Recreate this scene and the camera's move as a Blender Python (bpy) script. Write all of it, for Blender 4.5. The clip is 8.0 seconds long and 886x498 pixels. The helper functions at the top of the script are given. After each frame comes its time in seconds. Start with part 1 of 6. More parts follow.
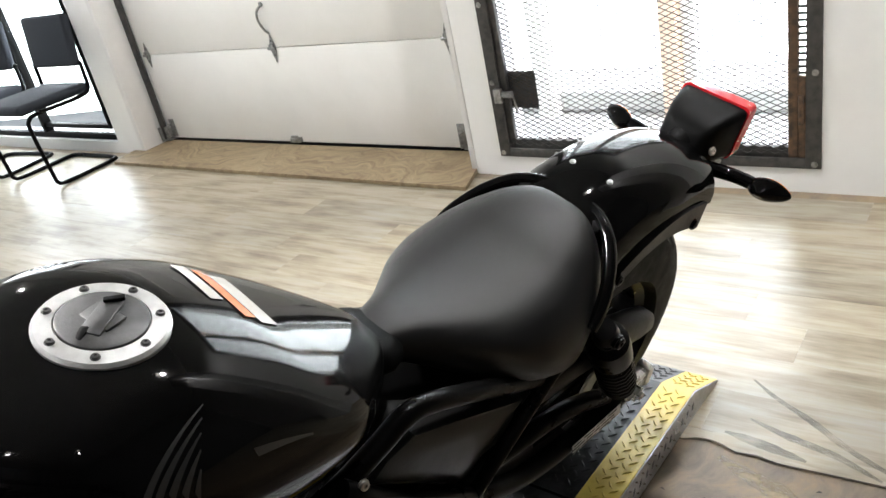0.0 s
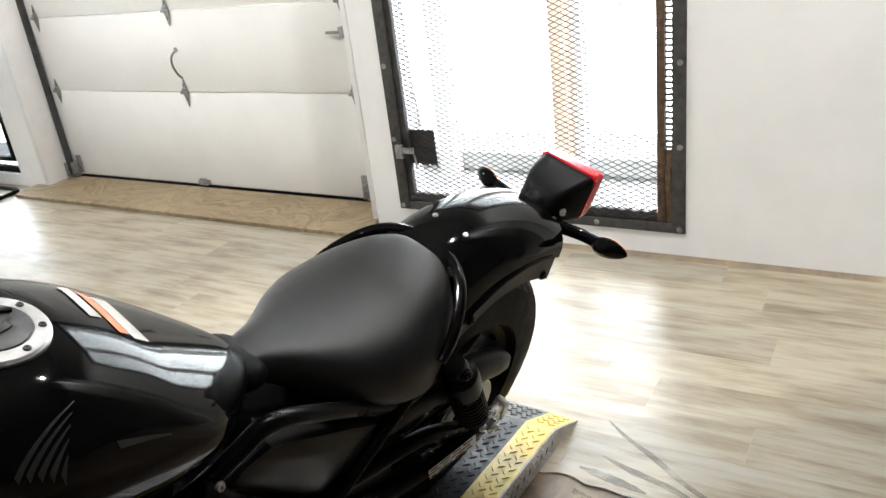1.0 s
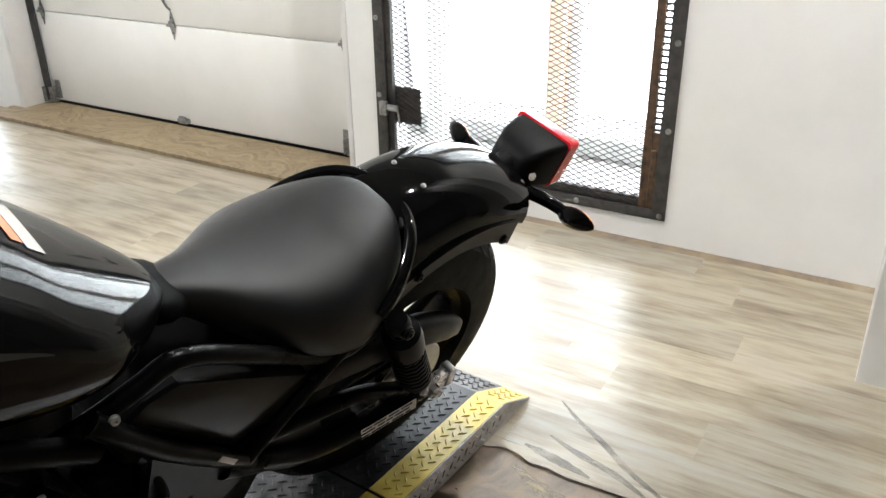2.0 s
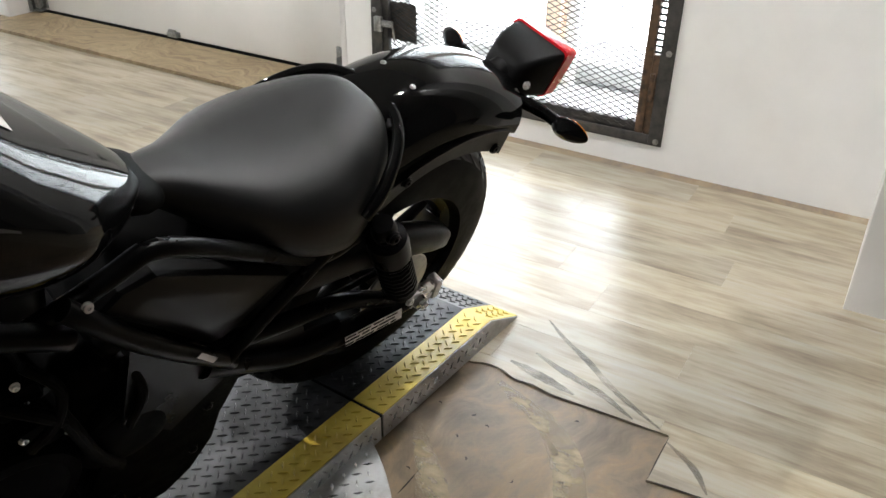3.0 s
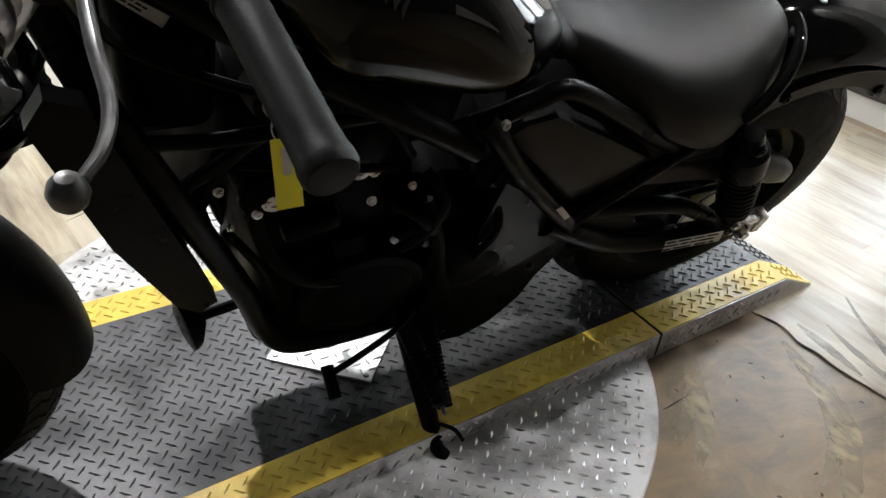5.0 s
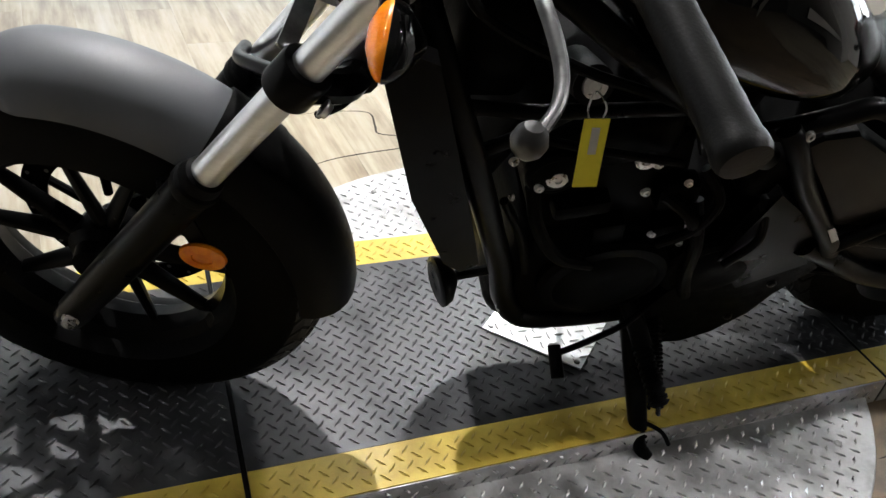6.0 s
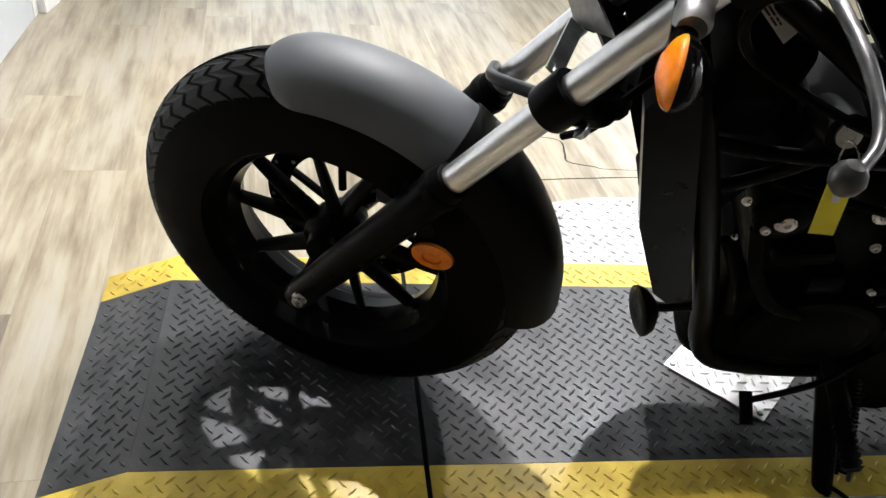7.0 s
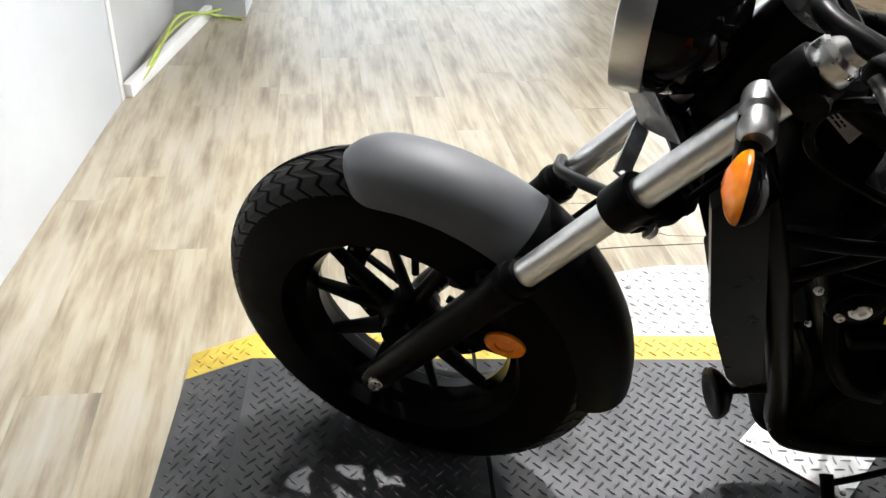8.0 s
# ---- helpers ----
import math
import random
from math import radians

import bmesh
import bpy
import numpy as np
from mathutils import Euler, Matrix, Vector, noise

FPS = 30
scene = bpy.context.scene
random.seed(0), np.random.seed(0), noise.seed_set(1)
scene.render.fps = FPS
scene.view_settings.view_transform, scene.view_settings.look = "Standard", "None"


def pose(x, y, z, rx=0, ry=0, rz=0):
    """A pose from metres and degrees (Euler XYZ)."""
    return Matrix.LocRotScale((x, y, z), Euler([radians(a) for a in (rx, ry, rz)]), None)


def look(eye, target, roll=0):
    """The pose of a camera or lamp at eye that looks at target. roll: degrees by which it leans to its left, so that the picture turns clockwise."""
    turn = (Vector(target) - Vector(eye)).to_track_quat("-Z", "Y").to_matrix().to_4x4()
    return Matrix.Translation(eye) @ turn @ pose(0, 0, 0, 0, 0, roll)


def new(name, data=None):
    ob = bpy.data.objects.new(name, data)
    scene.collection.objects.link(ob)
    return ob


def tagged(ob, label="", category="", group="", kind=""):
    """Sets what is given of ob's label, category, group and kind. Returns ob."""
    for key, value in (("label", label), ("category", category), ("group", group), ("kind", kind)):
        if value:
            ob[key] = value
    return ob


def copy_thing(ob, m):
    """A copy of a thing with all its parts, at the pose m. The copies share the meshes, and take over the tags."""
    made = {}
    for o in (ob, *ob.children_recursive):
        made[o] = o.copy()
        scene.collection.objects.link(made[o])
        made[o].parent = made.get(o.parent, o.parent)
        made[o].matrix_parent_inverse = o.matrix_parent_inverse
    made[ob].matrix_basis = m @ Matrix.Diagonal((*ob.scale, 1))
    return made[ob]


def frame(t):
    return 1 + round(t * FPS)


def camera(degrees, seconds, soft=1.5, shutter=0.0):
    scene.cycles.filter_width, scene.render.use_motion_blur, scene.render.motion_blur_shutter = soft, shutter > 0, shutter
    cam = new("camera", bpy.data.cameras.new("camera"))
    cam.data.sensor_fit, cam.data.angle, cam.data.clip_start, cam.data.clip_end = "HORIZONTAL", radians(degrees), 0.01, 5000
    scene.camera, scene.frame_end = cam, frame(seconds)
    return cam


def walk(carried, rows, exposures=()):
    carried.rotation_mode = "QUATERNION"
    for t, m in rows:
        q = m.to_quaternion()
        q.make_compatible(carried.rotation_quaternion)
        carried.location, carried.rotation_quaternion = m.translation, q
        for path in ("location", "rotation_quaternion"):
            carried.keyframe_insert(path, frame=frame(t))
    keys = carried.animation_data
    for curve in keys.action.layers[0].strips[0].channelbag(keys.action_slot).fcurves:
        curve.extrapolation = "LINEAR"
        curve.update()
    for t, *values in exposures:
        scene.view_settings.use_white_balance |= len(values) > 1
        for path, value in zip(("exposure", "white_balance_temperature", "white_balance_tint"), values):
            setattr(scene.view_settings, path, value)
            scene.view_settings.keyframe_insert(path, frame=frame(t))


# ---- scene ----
cam = camera(58.0, 8.0)
PATH = [
    (0, (0.486, -1.256, 1.292), (-0.592, 0.066, 0.456), -12.6),
    (0.5, (0.585, -1.381, 1.305), (-0.376, 0.030, 0.472), -10.4),
    (1, (0.639, -1.338, 1.334), (-0.283, 0.140, 0.576), -7.2),
    (1.5, (0.660, -1.262, 1.310), (-0.272, 0.206, 0.544), -3.0),
    (2.8, (0.640, -1.256, 1.215), (-0.187, 0.176, 0.278), 0.5),
    (3, (0.660, -1.249, 1.212), (-0.175, 0.164, 0.254), 0.8),
    (3.5, (0.654, -1.261, 1.183), (-0.193, 0.119, 0.189), 1.2),
    (4, (0.621, -1.307, 1.161), (-0.311, 0.001, 0.146), 3.4),
    (4.2, (0.613, -1.333, 1.153), (-0.371, -0.077, 0.120), 3.9),
    (5.3, (0.540, -1.491, 1.113), (-0.678, -0.529, 0.018), 7.5),
    (5.5, (0.527, -1.520, 1.111), (-0.726, -0.617, 0.004), 8.0),
    (6, (0.510, -1.589, 1.107), (-0.823, -0.852, -0.029), 8.5),
    (6.5, (0.513, -1.650, 1.111), (-0.893, -1.076, -0.031), 7.8),
    (7, (0.524, -1.701, 1.111), (-0.948, -1.273, -0.012), 8.3),
    (7.5, (0.521, -1.735, 1.117), (-0.992, -1.428, 0.010), 7.7),
    (8, (0.521, -1.718, 1.173), (-1.046, -1.435, 0.137), 4.0),
]
walk(cam, [(t, look(eye, target, roll)) for t, eye, target, roll in PATH], [(0.0, -0.08), (1.5, 0.0), (2.8, -0.1), (3.5, -0.25), (4.2, -0.34), (5.5, -0.41), (6.5, -0.12), (7.5, -0.12), (8.0, -0.16)])

# ---- world and light ----
world = bpy.data.worlds.new("sky")
scene.world = world
world.use_nodes = True
wn = world.node_tree.nodes
wl = world.node_tree.links
sky = wn.new("ShaderNodeTexSky")
sky.sky_type = "NISHITA"
sky.sun_disc = False
sky.sun_elevation = radians(31)
sky.sun_rotation = radians(98)
wl.new(sky.outputs[0], wn["Background"].inputs[0])
wn["Background"].inputs[1].default_value = 0.12


def area_lamp(name, m, sx, sy, power, colour):
    data = bpy.data.lights.new(name, "AREA")
    data.shape, data.size, data.size_y, data.energy, data.color = "RECTANGLE", sx, sy, power, colour
    ob = new(name, data)
    ob.matrix_world = m
    return ob


def spot_lamp(name, eye, target, power, colour, angle=100, radius=0.04, blend=0.5):
    data = bpy.data.lights.new(name, "SPOT")
    data.energy, data.color, data.spot_size, data.spot_blend, data.shadow_soft_size = power, colour, radians(angle), blend, radius
    ob = new(name, data)
    ob.matrix_world = look(eye, target)
    return ob


DAY = (0.90, 0.96, 1.0)
WARM = (1.0, 0.985, 0.98)
area_lamp("gate_daylight", look((-0.70, 3.0, 1.25), (-0.65, 0.0, 0.85)), 3.0, 2.9, 360, DAY)
# west lamp is added: it supplies the pale glare on the far floor
area_lamp("west_glare_light", look((-7.75, -1.15, 1.3), (0.0, -1.15, 1.0)), 4.2, 2.3, 80, DAY)
sun = bpy.data.lights.new("sun", "SUN")
sun.energy, sun.angle, sun.color = 4.0, radians(0.53), (1.0, 0.96, 0.9)
new("sun", sun).matrix_world = look((10, -1.4, 6), (0, 0, 0))
area_lamp("side_window_daylight", look((-5.0, 1.66, 1.05), (-4.6, 0.0, 0.7)), 1.9, 1.9, 90, DAY)
# second, third and sixth spots are added to brighten door, walls and floor
SPOTS = [(-1.70, -1.20, 2.72), (-2.8, 0.45, 2.75), (0.45, 0.60, 2.75), (-1.3, -3.1, 2.75), (1.3, -2.7, 2.75), (-3.3, -2.1, 2.75), (-0.6, -2.2, 2.75), (0.2, -3.1, 2.75), (-0.6, -4.1, 2.75)]
SPOT_POWER = [500, 215, 205, 12, 10, 40, 10, 10, 10]
for place, power in zip(SPOTS, SPOT_POWER):
    if power > 400:
        spot_lamp("ceiling_spot", place, (-0.55, -1.25, 0), power, WARM, 96, 0.022, 0.8)
    else:
        spot_lamp("ceiling_spot", place, (place[0], place[1], 0), power, WARM, 140, 0.03)
scene.view_settings.exposure = 0.0


# ---- materials ----
def base_material(name):
    mat = bpy.data.materials.new(name)
    mat.use_nodes = True
    return mat, mat.node_tree.nodes, mat.node_tree.links, mat.node_tree.nodes["Principled BSDF"]


def ramp_node(nodes, stops):
    node = nodes.new("ShaderNodeValToRGB")
    while len(node.color_ramp.elements) < len(stops):
        node.color_ramp.elements.new(0.5)
    for e, (p, c) in zip(node.color_ramp.elements, stops):
        e.position, e.color = p, (*c, 1)
    return node


def noise_node(nodes, links, coord, scale, detail=4.0, rough=0.55, stretch=(1, 1, 1)):
    m = nodes.new("ShaderNodeMapping")
    m.inputs["Scale"].default_value = stretch
    links.new(coord, m.inputs["Vector"])
    n = nodes.new("ShaderNodeTexNoise")
    n.inputs["Scale"].default_value, n.inputs["Detail"].default_value, n.inputs["Roughness"].default_value = scale, detail, rough
    links.new(m.outputs[0], n.inputs["Vector"])
    return n.outputs["Fac"]


def worn(name, dark, light, rough=(0.4, 0.6), scale=20.0, metal=0.0, bump=0.1, bump_scale=250.0, coat=0.0, stretch=(1, 1, 1), lo=0.35, hi=0.65, specular=0.5):
    """Two colours mixed by a coarse noise, roughness by the same, and fine relief by a small one."""
    mat, nodes, links, bsdf = base_material(name)
    coord = nodes.new("ShaderNodeTexCoord").outputs["Object"]
    big = noise_node(nodes, links, coord, scale, 5, 0.6, stretch)
    col = ramp_node(nodes, [(lo, dark), (hi, light)])
    links.new(big, col.inputs[0])
    links.new(col.outputs[0], bsdf.inputs["Base Color"])
    r = nodes.new("ShaderNodeMapRange")
    r.inputs["From Min"].default_value, r.inputs["From Max"].default_value = lo, hi
    r.inputs["To Min"].default_value, r.inputs["To Max"].default_value = rough
    links.new(big, r.inputs["Value"])
    links.new(r.outputs[0], bsdf.inputs["Roughness"])
    bsdf.inputs["Metallic"].default_value = metal
    bsdf.inputs["Specular IOR Level"].default_value = specular
    bsdf.inputs["Coat Weight"].default_value = coat
    bsdf.inputs["Coat Roughness"].default_value = 0.03
    if bump:
        fine = noise_node(nodes, links, coord, bump_scale, 3, 0.6, stretch)
        b = nodes.new("ShaderNodeBump")
        b.inputs["Strength"].default_value, b.inputs["Distance"].default_value = bump, 0.002
        links.new(fine, b.inputs["Height"])
        links.new(b.outputs[0], bsdf.inputs["Normal"])
    return mat


def grey(v, tint=(1, 1, 1)):
    return tuple(v * t for t in tint)


GLOSS = worn("gloss_black_paint", grey(0.002), grey(0.003), (0.04, 0.07), 6, bump=0.0, coat=0.04, specular=0.12)
SATIN = worn("satin_black_paint", grey(0.0015), grey(0.003), (0.26, 0.36), 14, bump=0.05, bump_scale=500, specular=0.06)
MATTE = worn("matte_black_plastic", grey(0.002), grey(0.004), (0.42, 0.55), 30, bump=0.12, bump_scale=700, specular=0.08)
ENGINE = worn("black_cast_metal", grey(0.0008), grey(0.002), (0.4, 0.62), 40, metal=0.0, bump=0.15, bump_scale=400, specular=0.025)
RUBBER = worn("tyre_rubber", grey(0.0012), grey(0.0025), (0.45, 0.6), 25, bump=0.2, bump_scale=350, specular=0.045)
SIDEPLASTIC = worn("satin_side_plastic", grey(0.005), grey(0.008), (0.36, 0.46), 20, bump=0.1, bump_scale=900, specular=0.16)
# paler than the carcass, which puts the groove shade into the colour
TREADRUBBER = worn("paler_tread_rubber", grey(0.007), grey(0.013), (0.5, 0.7), 30, bump=0.2, bump_scale=350, specular=0.22)
SEAT = worn("black_seat_vinyl", grey(0.004), grey(0.006), (0.40, 0.48), 18, bump=0.22, bump_scale=900, specular=0.32)
FENDER = worn("satin_grey_fender_paint", grey(0.066, (0.95, 1.0, 1.12)), grey(0.080, (0.95, 1.0, 1.12)), (0.50, 0.58), 8, metal=0.0, bump=0.05, bump_scale=900, specular=0.6)
CHROME = worn("polished_fork_steel", grey(0.74), grey(0.82), (0.30, 0.40), 30, metal=1.0, bump=0.03, bump_scale=600, stretch=(1, 1, 6))
BRIGHT = worn("zinc_plated_steel", grey(0.55), grey(0.75), (0.22, 0.4), 60, metal=1.0, bump=0.05)
CAPMETAL = worn("brushed_cap_ring", grey(0.74), grey(0.86), (0.3, 0.42), 80, metal=0.9, bump=0.05)
CAPGREY = worn("cast_grey_cap", grey(0.045), grey(0.08), (0.4, 0.55), 60, metal=0.5, bump=0.1)
DISC = worn("brake_disc_steel", grey(0.25), grey(0.4), (0.3, 0.5), 60, metal=1.0)
ALU = worn("scuffed_aluminium_plate", (0.58, 0.58, 0.585), (0.74, 0.74, 0.745), (0.3, 0.5), 22, metal=0.9, bump=0.12, bump_scale=160, lo=0.38, hi=0.62)
ALUDARK = worn("trodden_aluminium_plate", (0.36, 0.355, 0.35), (0.62, 0.62, 0.62), (0.3, 0.55), 11, metal=0.75, bump=0.15, bump_scale=140, lo=0.4, hi=0.6)
DECKBLACK = worn("worn_black_deck_paint", (0.020, 0.021, 0.023), (0.080, 0.081, 0.085), (0.28, 0.46), 9, metal=0.22, bump=0.15, bump_scale=180, specular=0.4)
YELLOW = worn("scuffed_yellow_paint", (0.40, 0.28, 0.03), (0.66, 0.50, 0.07), (0.35, 0.55), 8, bump=0.1, bump_scale=200)
# treads are lighter than their plates: their glints are in the colour
TREADALU = worn("glint_tread_aluminium", (0.70, 0.70, 0.705), (0.84, 0.84, 0.845), (0.16, 0.28), 30, metal=0.95, bump=0.05)
LEVERGREY = worn("satin_lever_alloy", grey(0.05), grey(0.10), (0.34, 0.46), 40, metal=0.9, bump=0.04)
TAG = worn("yellow_card_tag", (0.86, 0.76, 0.035), (0.90, 0.81, 0.05), (0.5, 0.6), 20, bump=0.05)
RED = worn("red_tail_lens", (0.5, 0.004, 0.01), (0.65, 0.008, 0.014), (0.2, 0.28), 30, bump=0.03)
AMBER = worn("amber_lens", (0.80, 0.15, 0.002), (0.98, 0.30, 0.006), (0.14, 0.22), 45, bump=0.3, bump_scale=160, coat=0.25, specular=0.3)
WALL = worn("white_wall_paint", (0.78, 0.775, 0.76), (0.84, 0.835, 0.82), (0.5, 0.65), 3.0, bump=0.12, bump_scale=120)
DOORWHITE = worn("white_garage_door_enamel", (0.77, 0.76, 0.73), (0.82, 0.81, 0.78), (0.35, 0.5), 2.5, bump=0.05, bump_scale=300)
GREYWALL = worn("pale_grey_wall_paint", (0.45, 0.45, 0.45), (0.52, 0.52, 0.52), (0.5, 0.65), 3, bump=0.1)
STEEL = worn("dark_painted_steel", (0.035, 0.035, 0.036), (0.085, 0.08, 0.075), (0.45, 0.7), 25, metal=0.3, bump=0.15)
RUST = worn("rusty_brown_steel", (0.05, 0.032, 0.02), (0.16, 0.095, 0.055), (0.55, 0.8), 35, metal=0.2, bump=0.2)
GALV = worn("galvanised_hardware", (0.20, 0.20, 0.195), (0.40, 0.40, 0.385), (0.3, 0.5), 60, metal=0.9, bump=0.08)
FABRIC = worn("dark_blue_black_fabric", (0.012, 0.015, 0.022), (0.022, 0.027, 0.036), (0.8, 0.95), 90, bump=0.3, bump_scale=900)
TRIMWHITE = worn("white_trim", (0.72, 0.71, 0.70), (0.78, 0.77, 0.76), (0.4, 0.55), 6, bump=0.05)
PANEL = worn("pale_blue_grey_panel", (0.50, 0.515, 0.535), (0.56, 0.575, 0.595), (0.4, 0.5), 3, bump=0.05, bump_scale=200)
# for unseen walls only: dark so they bounce little light onto the bike
DARKWALL = worn("unseen_dark_wall", (0.07, 0.07, 0.072), (0.10, 0.10, 0.102), (0.5, 0.65), 3.0, bump=0.12, bump_scale=120)
CEIL = worn("grey_ceiling_paint", (0.36, 0.36, 0.355), (0.42, 0.42, 0.41), (0.7, 0.9), 4, bump=0.1)
CABLE = worn("green_cable", (0.30, 0.38, 0.06), (0.4, 0.48, 0.1), (0.4, 0.5), 30, bump=0)
# orange is paled to carry the overexposed haze outside the gate
ORANGE = worn("haze_paled_post", (0.72, 0.50, 0.37), (0.80, 0.60, 0.47), (0.7, 0.9), 14, bump=0.2, bump_scale=40)
DATAGREY = worn("dark_grey_emblem", grey(0.010), grey(0.018), (0.4, 0.5), 60, bump=0)
PLATEGREY = worn("printed_grey_plate", grey(0.26), grey(0.34), (0.35, 0.45), 60, bump=0)
GRIPRUBBER = worn("grip_rubber", grey(0.004), grey(0.007), (0.4, 0.5), 60, bump=0.15, bump_scale=400, specular=0.12)
PAPER = worn("white_label_paper", grey(0.6), grey(0.7), (0.5, 0.6), 40, bump=0)
CRACK = worn("dark_floor_seam", (0.02, 0.017, 0.014), (0.04, 0.033, 0.026), (0.7, 0.9), 30, bump=0)
ASPHALT = worn("outdoor_concrete", (0.4, 0.4, 0.4), (0.5, 0.5, 0.49), (0.8, 0.9), 5, bump=0.1)


def glass_material():
    mat, nodes, links, bsdf = base_material("window_glass")
    bsdf.inputs["Transmission Weight"].default_value = 1.0
    bsdf.inputs["Roughness"].default_value = 0.0
    bsdf.inputs["IOR"].default_value = 1.05
    bsdf.inputs["Base Color"].default_value = (0.97, 0.99, 0.99, 1)
    return mat


def glow_material(name, colour, strength):
    mat, nodes, links, bsdf = base_material(name)
    bsdf.inputs["Base Color"].default_value = (*colour, 1)
    bsdf.inputs["Emission Color"].default_value = (*colour, 1)
    bsdf.inputs["Emission Strength"].default_value = strength
    return mat


GLASS = glass_material()
SKYGLOW = glow_material("bright_sky_backdrop", (0.95, 0.98, 1.0), 3.0)
BULB = glow_material("warm_lamp_glass", (1.0, 0.93, 0.82), 25.0)


def plank_material():
    """Vinyl plank: pale oak with grey streaks along the board, each board shifted by its own random number."""
    mat, nodes, links, bsdf = base_material("oak_vinyl_plank")
    coord = nodes.new("ShaderNodeTexCoord").outputs["Object"]
    rnd = nodes.new("ShaderNodeObjectInfo").outputs["Random"]
    add = nodes.new("ShaderNodeVectorMath")
    add.operation = "MULTIPLY_ADD"
    comb = nodes.new("ShaderNodeCombineXYZ")
    for n in range(3):
        links.new(rnd, comb.inputs[n])
    add.inputs[1].default_value = (37.0, 19.0, 11.0)
    links.new(comb.outputs[0], add.inputs[0])
    links.new(coord, add.inputs[2])
    shifted = add.outputs[0]
    broad = noise_node(nodes, links, shifted, 4.2, 4, 0.54, (0.8, 3.2, 1))
    streak = noise_node(nodes, links, shifted, 9.0, 6, 0.66, (0.4, 5.0, 1))
    fine = noise_node(nodes, links, shifted, 60.0, 2, 0.5, (0.05, 1.1, 1))
    mix1 = nodes.new("ShaderNodeMath")
    mix1.operation = "MULTIPLY_ADD"
    mix1.inputs[1].default_value = 0.42
    links.new(streak, mix1.inputs[0])
    scaled = nodes.new("ShaderNodeMath")
    scaled.operation = "MULTIPLY"
    scaled.inputs[1].default_value = 0.58
    links.new(broad, scaled.inputs[0])
    links.new(scaled.outputs[0], mix1.inputs[2])
    col = ramp_node(nodes, [(0.31, (0.142, 0.114, 0.078)), (0.40, (0.230, 0.192, 0.134)), (0.475, (0.315, 0.273, 0.196)), (0.54, (0.382, 0.342, 0.260)), (0.66, (0.412, 0.392, 0.342))])
    links.new(mix1.outputs[0], col.inputs[0])
    hue = nodes.new("ShaderNodeMix")
    hue.data_type, hue.blend_type = "RGBA", "MULTIPLY"
    hue.inputs["Factor"].default_value = 0.5
    tone = ramp_node(nodes, [(0.0, (0.74, 0.745, 0.78)), (0.5, (0.98, 0.95, 0.93)), (1.0, (1.0, 0.94, 0.84))])
    links.new(rnd, tone.inputs[0])
    links.new(col.outputs[0], hue.inputs[6])
    links.new(tone.outputs[0], hue.inputs[7])
    grain = nodes.new("ShaderNodeMix")
    grain.data_type, grain.blend_type = "RGBA", "MULTIPLY"
    grain.inputs["Factor"].default_value = 0.5
    gr = ramp_node(nodes, [(0.25, (0.80, 0.78, 0.76)), (0.65, (1, 1, 1))])
    links.new(fine, gr.inputs[0])
    links.new(hue.outputs[2], grain.inputs[6])
    links.new(gr.outputs[0], grain.inputs[7])
    links.new(grain.outputs[2], bsdf.inputs["Base Color"])
    bsdf.inputs["Specular IOR Level"].default_value = 0.75
    scuff = noise_node(nodes, links, coord, 14.0, 5, 0.7)
    r = nodes.new("ShaderNodeMapRange")
    r.inputs["To Min"].default_value, r.inputs["To Max"].default_value = 0.25, 0.38
    links.new(scuff, r.inputs["Value"])
    links.new(r.outputs[0], bsdf.inputs["Roughness"])
    b = nodes.new("ShaderNodeBump")
    b.inputs["Strength"].default_value, b.inputs["Distance"].default_value = 0.03, 0.001
    links.new(fine, b.inputs["Height"])
    links.new(b.outputs[0], bsdf.inputs["Normal"])
    return mat


def stained_material(name, stops, scale, stretch, rough):
    """Bare or stained board: swirling bands of several browns."""
    mat, nodes, links, bsdf = base_material(name)
    coord = nodes.new("ShaderNodeTexCoord").outputs["Object"]
    warp = noise_node(nodes, links, coord, scale * 0.4, 3, 0.5)
    wn1 = nodes.new("ShaderNodeVectorMath")
    wn1.operation = "MULTIPLY_ADD"
    comb = nodes.new("ShaderNodeCombineXYZ")
    for n in range(3):
        links.new(warp, comb.inputs[n])
    wn1.inputs[1].default_value = (0.5, 0.9, 0.5)
    links.new(comb.outputs[0], wn1.inputs[0])
    links.new(coord, wn1.inputs[2])
    f = noise_node(nodes, links, wn1.outputs[0], scale, 9, 0.70, stretch)
    col = ramp_node(nodes, stops)
    links.new(f, col.inputs[0])
    links.new(col.outputs[0], bsdf.inputs["Base Color"])
    bsdf.inputs["Roughness"].default_value = rough
    b = nodes.new("ShaderNodeBump")
    b.inputs["Strength"].default_value, b.inputs["Distance"].default_value = 0.15, 0.002
    links.new(f, b.inputs["Height"])
    links.new(b.outputs[0], bsdf.inputs["Normal"])
    return mat


